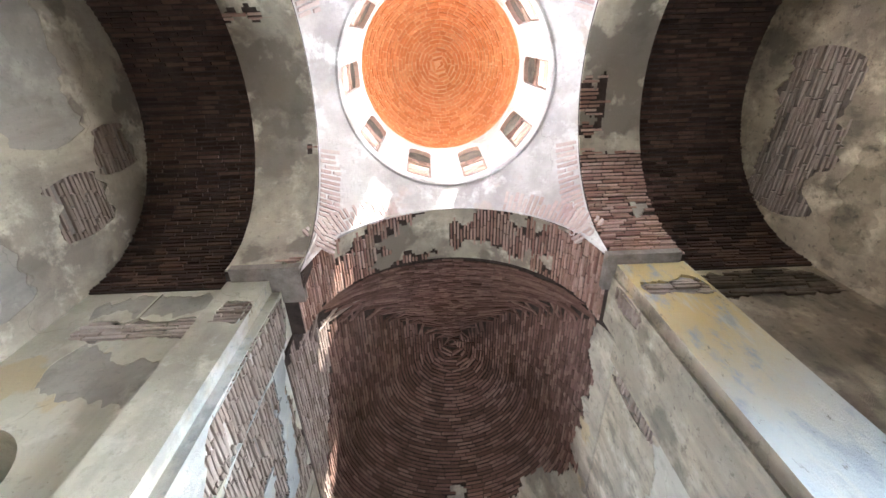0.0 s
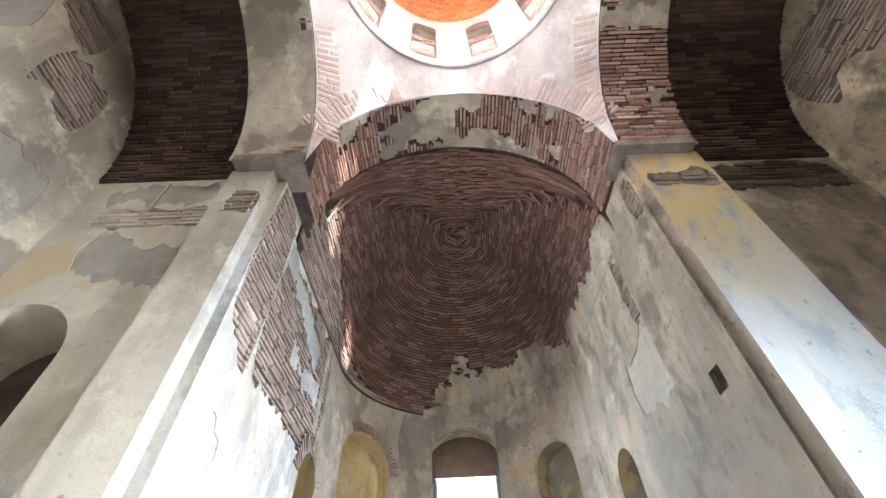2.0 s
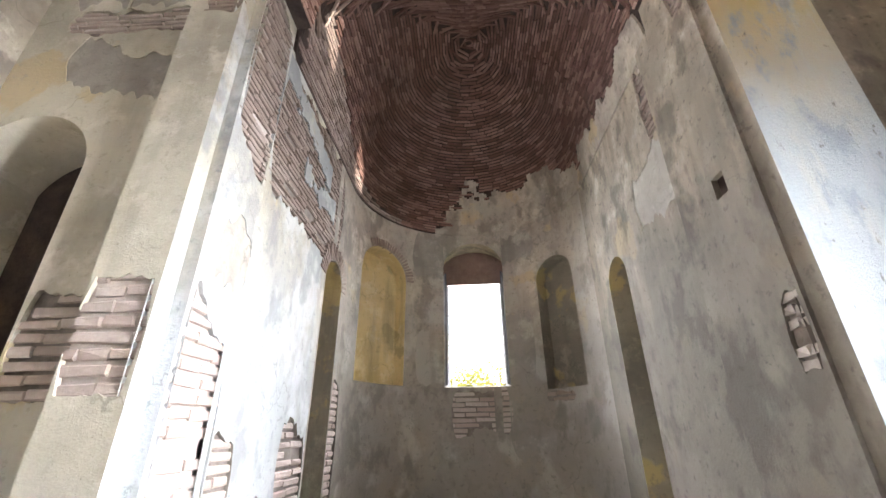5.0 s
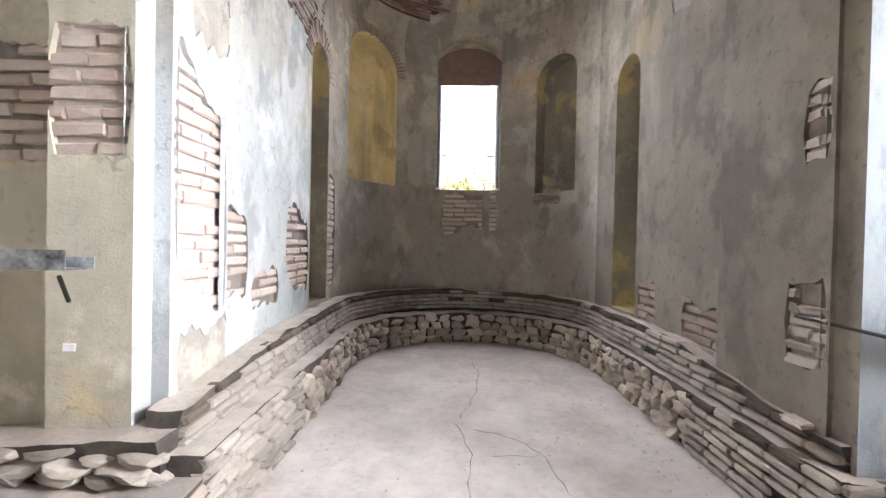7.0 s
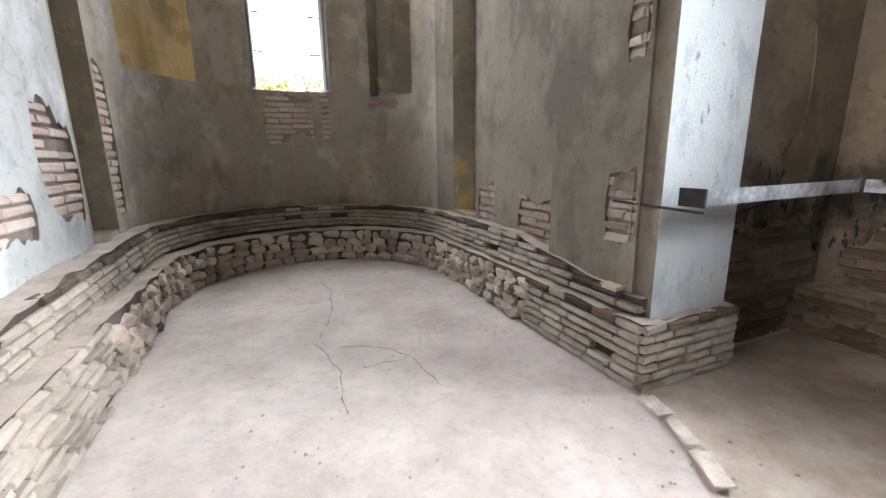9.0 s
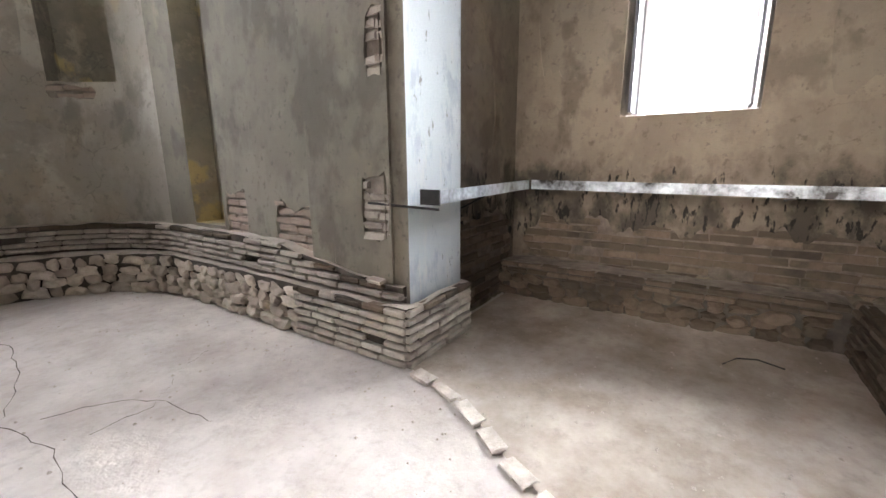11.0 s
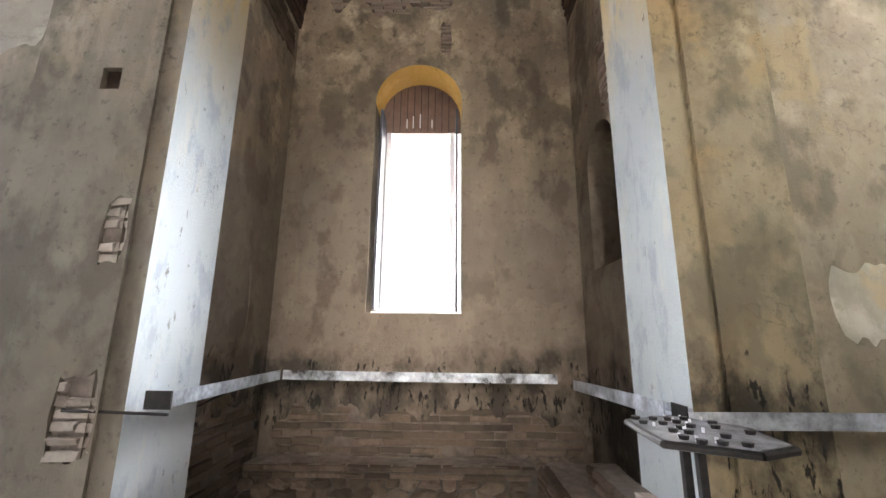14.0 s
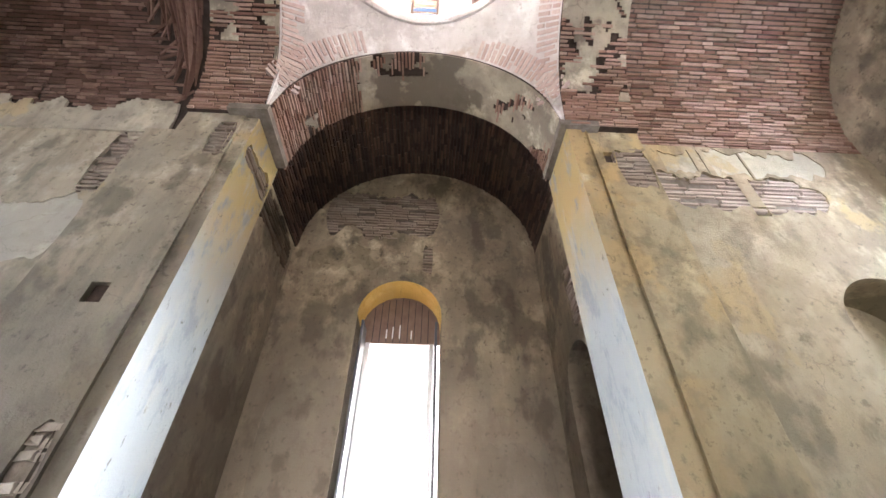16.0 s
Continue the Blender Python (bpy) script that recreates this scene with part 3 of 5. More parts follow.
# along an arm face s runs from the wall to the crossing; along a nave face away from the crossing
# lit arm face and shaded nave face have their own plaster tones
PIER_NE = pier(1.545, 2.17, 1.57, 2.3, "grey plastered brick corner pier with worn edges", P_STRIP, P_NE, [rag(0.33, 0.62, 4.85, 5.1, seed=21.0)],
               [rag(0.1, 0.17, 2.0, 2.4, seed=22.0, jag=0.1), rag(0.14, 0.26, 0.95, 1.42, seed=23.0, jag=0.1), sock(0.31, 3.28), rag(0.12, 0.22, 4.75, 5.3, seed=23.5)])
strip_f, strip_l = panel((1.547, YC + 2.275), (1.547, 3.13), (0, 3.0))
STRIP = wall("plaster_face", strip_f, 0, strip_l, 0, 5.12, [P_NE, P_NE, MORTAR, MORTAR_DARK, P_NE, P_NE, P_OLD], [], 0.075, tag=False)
STRIP.parent = PIER_NE
PIER_NW = pier(-1.75, 2.2, -1.84, 2.33, "pale plastered corner pier with bare brick patches", P_PALE, P_WEST,
               [rag(0.2, 0.409, 1.95, 2.6, seed=24.0, jag=0.07), rag(0.26, 0.3, 4.78, 5.08, seed=25.0, jag=0.07)],
               [rag(0.27, 0.52, 1.25, 2.42, seed=26.0, jag=0.12, slope=-0.9), rag(0.27, 0.53, 3.7, 5.36, seed=27.0, jag=0.16, slope=-0.5), scar(0.3, 0.5, 0.75, 1.1, 33.0), scar(0.35, 0.4, 2.7, 3.1, 34.0)])
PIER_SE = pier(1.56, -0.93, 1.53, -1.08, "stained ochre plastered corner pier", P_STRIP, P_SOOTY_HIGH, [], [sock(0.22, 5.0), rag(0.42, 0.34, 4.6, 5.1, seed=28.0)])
PIER_SW = pier(-1.7, -0.93, -1.72, -1.08, "ochre plastered corner pier of the crossing", P_OCHRE, P_OCHRE)

# ---- walls ----
MORTAR_SOOT = plain("sooty_mortar", (0.08, 0.066, 0.055), (0.17, 0.14, 0.115), 6)
JOINT = plain("bench_joint", (0.045, 0.038, 0.033), (0.1, 0.085, 0.072), 6)
P_UNDER = plaster("plaster_brown_undercoat", (0.36, 0.3, 0.21), (0.22, 0.18, 0.13), (0.44, 0.36, 0.26), (0.28, 0.23, 0.17), cover=0.6, damp=(3.0, 5.4, (0.105, 0.09, 0.072), 0.88))
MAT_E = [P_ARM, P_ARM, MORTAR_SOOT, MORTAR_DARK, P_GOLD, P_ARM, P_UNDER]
vault_top = lambda c: (lambda s: 5.5 + math.sqrt(max(0.0, (B + 0.08) ** 2 - (s - c) ** 2)))
# east arm: end wall runs from south to north
f_ee = flat(EX, YC - B, 0, 1)
win_e = arch(0.76 - (YC - B), 1.04, 1.89, 4.4, 0.6, True)
rag_ee = [rag(1.65, 3.2, 0.45, 0.88, seed=3.0, jag=0.16), rag(1.5, 0.14, 5.05, 5.5, seed=8.0), rag(2.2, 1.7, 5.75, 6.55, seed=5.5, jag=0.2)]
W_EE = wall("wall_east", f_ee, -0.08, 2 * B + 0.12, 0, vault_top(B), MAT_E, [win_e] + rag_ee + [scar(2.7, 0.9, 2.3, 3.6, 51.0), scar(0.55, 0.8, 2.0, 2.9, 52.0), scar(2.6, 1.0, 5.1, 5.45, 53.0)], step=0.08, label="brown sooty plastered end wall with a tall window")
f_en = flat(EX, 2.3, -1, 0)
rag_en = [rag(0.72, 1.3, 0.1, 1.02, seed=1.0, jag=0.15), rag(0.7, 1.28, 4.95, 5.38, seed=2.2, jag=0.1)]
# this darker plaster also carries the shaded side of the strip's shadow edge
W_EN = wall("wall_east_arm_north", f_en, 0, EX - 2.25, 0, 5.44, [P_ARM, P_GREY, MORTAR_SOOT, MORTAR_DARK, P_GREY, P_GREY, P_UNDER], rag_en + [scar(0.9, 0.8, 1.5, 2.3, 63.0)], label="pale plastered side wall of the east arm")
f_es = flat(2.25, YC - B, 1, 0)
niche_es = arch(0.62, 0.7, 2.3, 3.35, 0.3)
rag_es = [rag(0.35, 0.34, 3.8, 4.5, seed=4.0)]
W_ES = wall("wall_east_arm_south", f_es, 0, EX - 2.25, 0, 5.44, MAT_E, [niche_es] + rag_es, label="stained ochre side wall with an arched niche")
# west arm
MAT_W = [P_TYMP, P_GREY, MORTAR, MORTAR_DARK, P_GOLD, P_GREY, P_OLD]
f_we = flat(-EX, YC + B, 0, -1)
# window assumed to match the east arm, out of view
unseen_win_w = arch(B, 1.04, 1.89, 4.4, 0.6, True)
rag_we = [rag(0.75, 0.6, 5.5, 6.1, seed=6.0, jag=0.14), rag(1.15, 0.5, 6.2, 6.75, seed=7.0, jag=0.12)]
W_WE = wall("wall_west", f_we, -0.12, 2 * B + 0.08, 0, vault_top(B), MAT_W, [unseen_win_w] + rag_we + [scar(2.0, 1.4, 5.4, 6.2, 56.0), scar(0.6, 0.8, 4.4, 5.0, 57.0)], step=0.08, label="mottled plaster end wall of the west arm")
f_wn = flat(-2.25, 2.3, -1, 0)
# dark back colour stands in for the unlit depth of this passage
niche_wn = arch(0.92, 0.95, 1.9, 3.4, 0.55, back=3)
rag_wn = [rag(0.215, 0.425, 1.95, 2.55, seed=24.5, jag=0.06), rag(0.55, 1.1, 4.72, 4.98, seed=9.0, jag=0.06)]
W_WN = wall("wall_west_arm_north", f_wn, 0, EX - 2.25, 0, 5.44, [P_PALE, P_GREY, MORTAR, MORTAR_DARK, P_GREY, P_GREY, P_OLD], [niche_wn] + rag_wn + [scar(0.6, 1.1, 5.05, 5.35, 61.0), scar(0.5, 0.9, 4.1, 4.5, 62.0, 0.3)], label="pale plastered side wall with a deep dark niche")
f_ws = flat(-EX, YC - B, 1, 0)
W_WS = wall("wall_west_arm_south", f_ws, 0, EX - 2.25, 0, 5.44, MAT_E, [], label="ochre plastered side wall of the west arm")
# nave
NL = (YC - 2.27) - SY
f_ne = flat(1.7, SY, 0, 1)
rag_ne = [rag(NL - 0.75, 1.9, 4.5, 4.95, seed=11.0, jag=0.12)]
hole_ne = [hole(NL - 0.95, 0.14, 4.42, 4.54)]
niche_ne = arch(NL - 1.5, 0.9, 2.2, 3.3, 0.4)
W_NE = wall("wall_nave_east", f_ne, 0, NL, 0, 5.44, [P_OCHRE, P_OCHRE, MORTAR, MORTAR_DARK, P_OCHRE, P_OCHRE, P_PALE], [niche_ne] + rag_ne + hole_ne + [scar(NL - 1.0, 1.9, 5.0, 5.36, 58.0), scar(NL - 0.55, 0.6, 1.65, 2.15, 60.0)], label="ochre plastered nave wall with fallen plaster")
f_nw = flat(-1.7, YC - 2.27, 0, -1)
# opening made for the added nave lamp, out of view
unseen_win_nw = arch(YC - 2.27 + 3.0, 0.9, 2.3, 4.0, 0.6, True)
W_NW = wall("wall_nave_west", f_nw, 0, NL, 0, 5.44, MAT_E, [unseen_win_nw], label="ochre plastered nave wall")
f_ns = flat(1.7, SY, -1, 0)
win_s = arch(1.2, 0.8, 3.1, 5.2, 0.6, True)
W_NS = wall("wall_south", f_ns, 0, 3.4, 0, lambda s: 5.44 + math.sqrt(max(0.0, 1.72 ** 2 - (s - 1.7) ** 2)), MAT_E, [win_s], step=0.08, label="ochre plastered end wall of the nave")

# apse: two straight runs joined by a half circle
AX, RA, AY, AY0 = -0.075, 1.7, 5.32, YC + 2.27
LS = AY - AY0
LT = 2 * LS + math.pi * RA


def f_ap(s, z, d=0.0):
    """From the east run round the half circle to the west run."""
    if s < LS:
        return Vector((AX + RA + d, AY0 + s, z))
    if s > LS + math.pi * RA:
        return Vector((AX - RA - d, AY - (s - LS - math.pi * RA), z))
    a = (s - LS) / RA
    return Vector((AX + (RA + d) * math.cos(a), AY + (RA + d) * math.sin(a), z))


def sa(deg):
    return LS + RA * radians(deg)


def sw(y):
    return LS + math.pi * RA + (AY - y)


win_a = arch(sa(87.8), 1.06, 2.46, 4.45, 0.6, True)
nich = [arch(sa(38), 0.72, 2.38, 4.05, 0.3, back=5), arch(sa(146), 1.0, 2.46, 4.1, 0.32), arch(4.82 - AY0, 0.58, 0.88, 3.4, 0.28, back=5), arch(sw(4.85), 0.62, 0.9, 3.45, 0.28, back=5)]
rag_a = [rag(sa(86), 0.95, 1.78, 2.4, seed=1.5, jag=0.12), rag(sa(43), 0.5, 2.2, 2.34, seed=2.5, jag=0.04),
         rag(sw(4.2), 0.6, 1.15, 1.8, seed=3.5, jag=0.16, slope=0.3), rag(sw(3.02), 0.36, 1.2, 1.75, seed=4.5, jag=0.08), rag(sw(3.5), 0.5, 1.05, 1.32, seed=4.9, jag=0.1), rag(sw(5.33), 0.3, 1.05, 2.35, seed=5.5, jag=0.1),
         rag(4.3 - AY0, 0.36, 0.8, 1.25, seed=6.5), rag(3.45 - AY0, 0.5, 0.75, 1.15, seed=7.7), rag(sw(3.92), 2.08, 3.66, 5.12, seed=12.5, jag=0.14, slope=-0.06),
         rag(3.2 - AY0, 0.5, 4.3, 5.1, seed=13.5, jag=0.15)]
SCARS = [scar(sa(60), 0.7, 1.5, 1.95, 41.0), scar(sa(112), 0.6, 2.5, 3.3, 42.0), scar(sa(63), 0.5, 2.6, 3.6, 43.0),
         scar(sa(110), 0.9, 4.3, 5.0, 46.0), scar(sa(68), 1.1, 4.55, 5.05, 47.0), scar(3.6 - AY0, 0.8, 3.6, 4.2, 48.0)]
# west run takes the lit tone, east run the shaded one
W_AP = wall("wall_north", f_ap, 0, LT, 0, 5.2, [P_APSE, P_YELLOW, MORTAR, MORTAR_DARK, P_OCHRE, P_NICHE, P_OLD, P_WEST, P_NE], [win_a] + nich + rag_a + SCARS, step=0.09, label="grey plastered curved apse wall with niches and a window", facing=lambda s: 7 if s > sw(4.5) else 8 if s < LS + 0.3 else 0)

# ---- arches, vaults, dome ----
def barrel(kind, r, zc, c, flip=1):
    """kind x: along x round (y=c); kind y: along y round (x=c). s along, v along the arc in metres."""
    def g(s, v, d=0.0):
        a = v / r
        o, h = c - flip * (r + d) * math.cos(a), zc + (r + d) * math.sin(a)
        return Vector((s, o, h)) if kind == "x" else Vector((o, s, h))
    return g


def vault(name, kind, r, c, s0, s1, mat, label, course=0.075, patchy=None, zc=5.44, dark=MORTAR_SOOT, proud=0.018, over=None):
    g = barrel(kind, r, zc, c)
    L = math.pi * r
    ob = shell(name, g, s0, s1, 0, L, 2, 40, [dark], 0.22, None, label, "vault")
    keep = None
    if patchy:
        def keep(s, v):
            return noise.noise(Vector((s * 2.2 + patchy[1], v * 1.5, patchy[1]))) * 0.6 + 0.3 * noise.noise(Vector((s * 7, v * 6, patchy[1]))) + 1.3 * abs(v / L - patchy[2]) < patchy[0]
    brick_field("brick", g, s0 + 0.003, s1 - 0.003, 0.0, L, mat, ob, course, 0.24, 0.02, proud, (lambda s, v: not keep(s, v)) if keep else None)
    if keep:
        shell("plaster_patch", g, s0 + 0.002, s1 - 0.002, 0.02, L - 0.02, 24, 120, [over or P_TYMP], 0.01, ob, "remains of old plaster", keep=keep, lift=-0.016)
    return ob


vault("arch_north", "y", 1.56, -0.05, YC + Q, YC + 2.27, BRICK_RED, "brick arch before the apse with remains of plaster", 0.045, (0.2, 3.0, 0.5), ZS, MORTAR_DARK)
vault("arch_south", "y", A, 0.0, YC - 2.27, YC - Q, BRICK_RED, "brick arch before the nave", 0.045, (0.25, 9.0, 0.6), ZS, MORTAR_DARK)
vault("arch_east", "x", A, YC, Q, 2.25, BRICK_RED, "brick and plaster arch before the east arm", 0.045, (0.36, 5.0, 0.33), ZS, MORTAR_DARK)
vault("arch_west", "x", A, YC, -2.25, -Q, BRICK_RED, "plastered brick arch before the west arm", 0.045, (0.62, 7.0, 0.6), ZS, MORTAR_DARK)
vault("vault_east", "x", B + 0.02, YC, 2.255, EX, BRICK_DARK, "dark brick barrel vault of the east arm", 0.052, dark=MORTAR_DARK)
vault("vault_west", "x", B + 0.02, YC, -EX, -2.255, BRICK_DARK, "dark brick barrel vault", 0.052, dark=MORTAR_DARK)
vault("vault_south", "y", 1.72, 0.0, SY, YC - 2.275, BRICK_RED, "brick barrel vault of the nave", 0.05)

# conch over the apse: rings of brick round one high point
CY, CZ = 4.45, 7.12


def conch(s, v, d=0.0):
    """s: turn in radians, v: 0 at the rim, 1 at the top."""
    dx, dy = math.cos(s), math.sin(s)
    best = 9.0
    if dy < -1e-6:
        best = min(best, (AY0 - CY) / dy)
    if abs(dx) > 1e-6:
        k = (RA + (AX if dx > 0 else -AX)) / abs(dx)
        if CY + k * dy <= AY:
            best = min(best, k)
    e = CY - AY
    bq = e * dy - AX * dx
    disc = bq * bq - (e * e + AX * AX - RA * RA)
    if disc > 0:
        k = -bq + math.sqrt(disc)
        if CY + k * dy > AY:
            best = min(best, k)
    py = CY + best * dy
    a = v * math.pi / 2
    w = math.sqrt(max(0.0, 1 - ((best * dx - AX) / RA) ** 2)) if abs(py - AY0) < 1e-4 else 0.0
    k = best * ((1 - w) * math.cos(a) + w * (1 - v))
    x, y = k * dx, CY + k * dy
    # the level of a smooth shell over the plan: a barrel before the centre, a half dome behind it
    e, u, yy = AY - CY, x - AX, y - CY
    q = (-yy * e + math.sqrt(max(0.0, (yy * e) ** 2 + (RA * RA - e * e) * (u * u + yy * yy)))) / (RA * RA - e * e)
    if yy - e * q < 0:
        q = abs(u) / RA
    p = Vector((x, y, 5.15 + 1.94 * math.sqrt(max(0.0, 1 - q * q))))
    return p + (p - Vector((0, CY, 5.1))).normalized() * d


def lit_foot(s, v):
    """Where the half dome's brick is coloured lighter as if lit: its western foot."""
    p = conch(s, v)
    return p.x < -0.5 and p.z < 6.2 - 0.28 * max(0.0, p.y - 2.87) + 0.12 * noise.noise(p * 3.0)


def foot_plaster(s, v):
    """Old plaster left on the eastern and northern foot."""
    p = conch(s, v)
    rise = 5.55 + 0.22 * max(0.0, p.y - 5.0) - 1.3 * max(0.0, -0.1 - p.x)
    return p.z < rise + 0.25 * noise.noise(p * 2.2) + 0.2 * noise.noise(p * 7.0)


CONCH = shell("conch", conch, 0, 2 * math.pi, 0, 1, 128, 24, [MORTAR_DARK], 0.2, None, "dark red brick half dome over the apse", "vault")
for mat, lit in ((BRICK_CONCH, False), (BRICK_FOOT, True)):
    brick_field("brick", lambda s, v, d: conch(s, v / 2.6, d), 0, 2 * math.pi, 0.02, 2.56, mat, CONCH, 0.041, 0.19, 0.013, 0.016, lambda s, v, lit=lit: lit_foot(s, v / 2.6) == lit and conch(s, v / 2.6).y > AY0 + 0.1 and not (radians(-42) < (s + 1) % 6.2832 - 1 < radians(128) and foot_plaster(s, v / 2.6)), lambda v: max(0.12, 1.9 * math.cos(v / 2.6 * math.pi / 2)))
shell("plaster_patch", conch, radians(-42), radians(128), 0.0, 0.62, 150, 70, [P_APSE], 0.012, CONCH, "grey plaster left on the foot of the half dome", keep=foot_plaster, lift=-0.022)

# pendentives
RS = Q * math.sqrt(2)
RD = 1.27
ZD = ZS + math.sqrt(RS * RS - RD * RD)


def pend(s, v, d=0.0):
    r0 = Q / max(abs(math.cos(s)), abs(math.sin(s)))
    r = r0 + (RD - r0) * v
    h = math.sqrt(max(0.0, RS * RS - r * r))
    k = (RS + d) / RS
    return Vector((r * math.cos(s) * k, YC + r * math.sin(s) * k, ZS + h * k))


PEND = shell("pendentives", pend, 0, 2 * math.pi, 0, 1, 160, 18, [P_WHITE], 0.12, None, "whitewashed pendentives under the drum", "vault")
for side in range(4):
    def ring(s, v, d=0.0, side=side):
        a = s / (Q + 0.09)
        r = (Q + 0.005) + v
        o, h = -r * math.cos(a), ZS + r * math.sin(a)
        q2 = RS * RS - o * o - (h - ZS) ** 2
        u = math.sqrt(max(0.2, q2)) + d
        x, y = ((u, o), (-o, u), (-u, -o), (o, -u))[side]
        return Vector((x, YC + y, h))
    L = math.pi * (Q + 0.09)
    brick_field("brick", lambda s, v, d: ring(v, s, d), 0.01, 0.17, L * 0.1, L * 0.36, brickwork("edge_brick", (0.45, 0.33, 0.3), (0.55, 0.43, 0.4), (0.62, 0.52, 0.48)) if side == 0 else bpy.data.materials["edge_brick"], PEND, 0.062, 0.3, 0.024, 0.012)
    brick_field("brick", lambda s, v, d: ring(v, s, d), 0.01, 0.17, L * 0.64, L * 0.9, bpy.data.materials["edge_brick"], PEND, 0.062, 0.3, 0.024, 0.012)

# drum and dome
ZT = 9.15


def f_dr(s, z, d=0.0):
    a = -s / RD
    return Vector(((RD + d) * math.cos(a), YC + (RD + d) * math.sin(a), z))


LD = 2 * math.pi * RD
dr_win = [arch(LD * (k + 0.5) / 10, 0.36, ZD + 0.22, 8.62, 0.42, True) for k in range(10)]
DRUM = wall("drum", lambda s, z, d=0.0: f_dr(s + LD / 20, z, d), 0, LD, ZD, ZT, [P_WHITE, P_WHITE, MORTAR, MORTAR_DARK, BRICK_RED], dr_win, 0.42, 0.1, "whitewashed drum with ten narrow windows")
shell("cornice", lambda s, v, d: Vector(((RD - 0.035 * math.sin(v * math.pi) + d) * math.cos(s), YC + (RD - 0.035 * math.sin(v * math.pi) + d) * math.sin(s), ZD - 0.02 + v * 0.1)), 0, 2 * math.pi, 0, 1, 96, 5, [P_WHITE], 0.05, None, "thin white ring moulding at the foot of the drum", "trim")


def dome(s, v, d=0.0):
    a = v / RD
    return Vector(((RD + 0.0 + d) * math.cos(a) * math.cos(s), YC + (RD + d) * math.cos(a) * math.sin(s), ZT + (RD + d) * math.sin(a)))


DOME = shell("dome", dome, 0, 2 * math.pi, 0, RD * math.pi / 2, 64, 16, [plain("orange_mortar", (0.55, 0.3, 0.15), (0.66, 0.4, 0.22), 8)], 0.25, None, "orange brick dome laid in rings", "dome")
brick_field("brick", dome, 0, 2 * math.pi, 0.01, RD * math.pi / 2 - 0.03, BRICK_ORANGE, DOME, 0.068, 0.2, 0.014, 0.01, None, lambda v: max(0.06, RD * math.cos(v / RD)))

# ---- bricks in the bare patches ----
for f, group, own in ((f_ee, rag_ee, W_EE), (f_en, rag_en, W_EN), (f_es, rag_es, W_ES), (f_we, rag_we, W_WE), (f_wn, rag_wn, W_WN), (f_ne, rag_ne, W_NE), (f_ap, rag_a, W_AP)):
    for o in group:
        patch_bricks(f, o, own, 0.052 if o["zb"](o["cuts"][len(o["cuts"]) // 2]) > 3.2 else 0.075, whole=TAN_WALL if own is W_AP and o["s0"] > sa(170) and o["zb"](o["cuts"][3]) > 3.0 else TAN_WALL if own is W_EE and o["zb"](o["cuts"][3]) > 5 else SOOT_WALL if own in (W_EE, W_EN) else (TAN_WALL if own in (W_WE, W_ES) or (own is W_AP and o["s0"] < sa(60)) else None))

TAN_BENCH = brick_meshes("brick", (0.24, 0.09, 0.062), BRICK_GREY, 0.0045, 0.013)
BROWN_BENCH = brick_meshes("brick", (0.24, 0.09, 0.062), BRICK_TAN, 0.006, 0.014)
PALE_BRICKS = brick_meshes("brick", (0.24, 0.09, 0.066), BRICK_GREY, 0.01, 0.018)

# brick fans round the heads of the western niches
def fan(f, c, r, zs, own, a0, a1, step=7.5, long=0.85):
    a = a0
    while a < a1:
        th = radians(a)
        mid = r + 0.13 * long + rng.uniform(-0.01, 0.01)
        s, z = c + mid * math.cos(th), zs + mid * math.sin(th)
        p = f(s, z, 0.014)
        along = (f(s + 0.01, z, 0.014) - p).normalized()
        x = along * math.cos(th) + Vector((0, 0, math.sin(th)))
        up = Vector((0, 0, math.cos(th))) - along * math.sin(th)
        y = up.cross(x)
        ob = new("brick", rng.choice(TAN_WALL))
        ob.matrix_world = Matrix.Translation(p) @ Matrix((x, y, up)).transposed().to_4x4() @ Matrix.Diagonal((long * rng.uniform(0.85, 1.05), 0.8, 0.7, 1))
        ob.parent = own
        a += step


fan(f_ap, sw(4.85), 0.31, 3.45, W_AP, 8, 176)
fan(f_ap, sa(146), 0.5, 4.1, W_AP, 60, 178, 5.0, 0.6)

# remains of pale plaster on the bare western brick of the apse
def scab(f, s0, s1, z0, z1, line, own, mat, seed):
    """line(s): the middle height of the scab at s."""
    def on(s, z):
        q = Vector((s * 3.0 + seed, z * 3.0, seed))
        return abs(z - line(s)) < 0.13 + 0.16 * noise.noise(q) + 0.08 * noise.noise(q * 4.0)
    return shell("plaster_patch", f, s0, s1, z0, z1, 60, 60, [mat], 0.02, own, "pale bluish remains of plaster", keep=on, lift=-0.004)


scab(f_ap, sw(4.35), sw(2.9), 4.3, 5.14, lambda s: 5.05 - 0.28 * (sw(2.9) - s), W_AP, P_COOL, 3.0)
scab(f_ap, sw(4.6), sw(3.6), 3.9, 4.6, lambda s: 4.2 + 0.1 * (sw(3.6) - s), W_AP, P_COOL, 9.0)

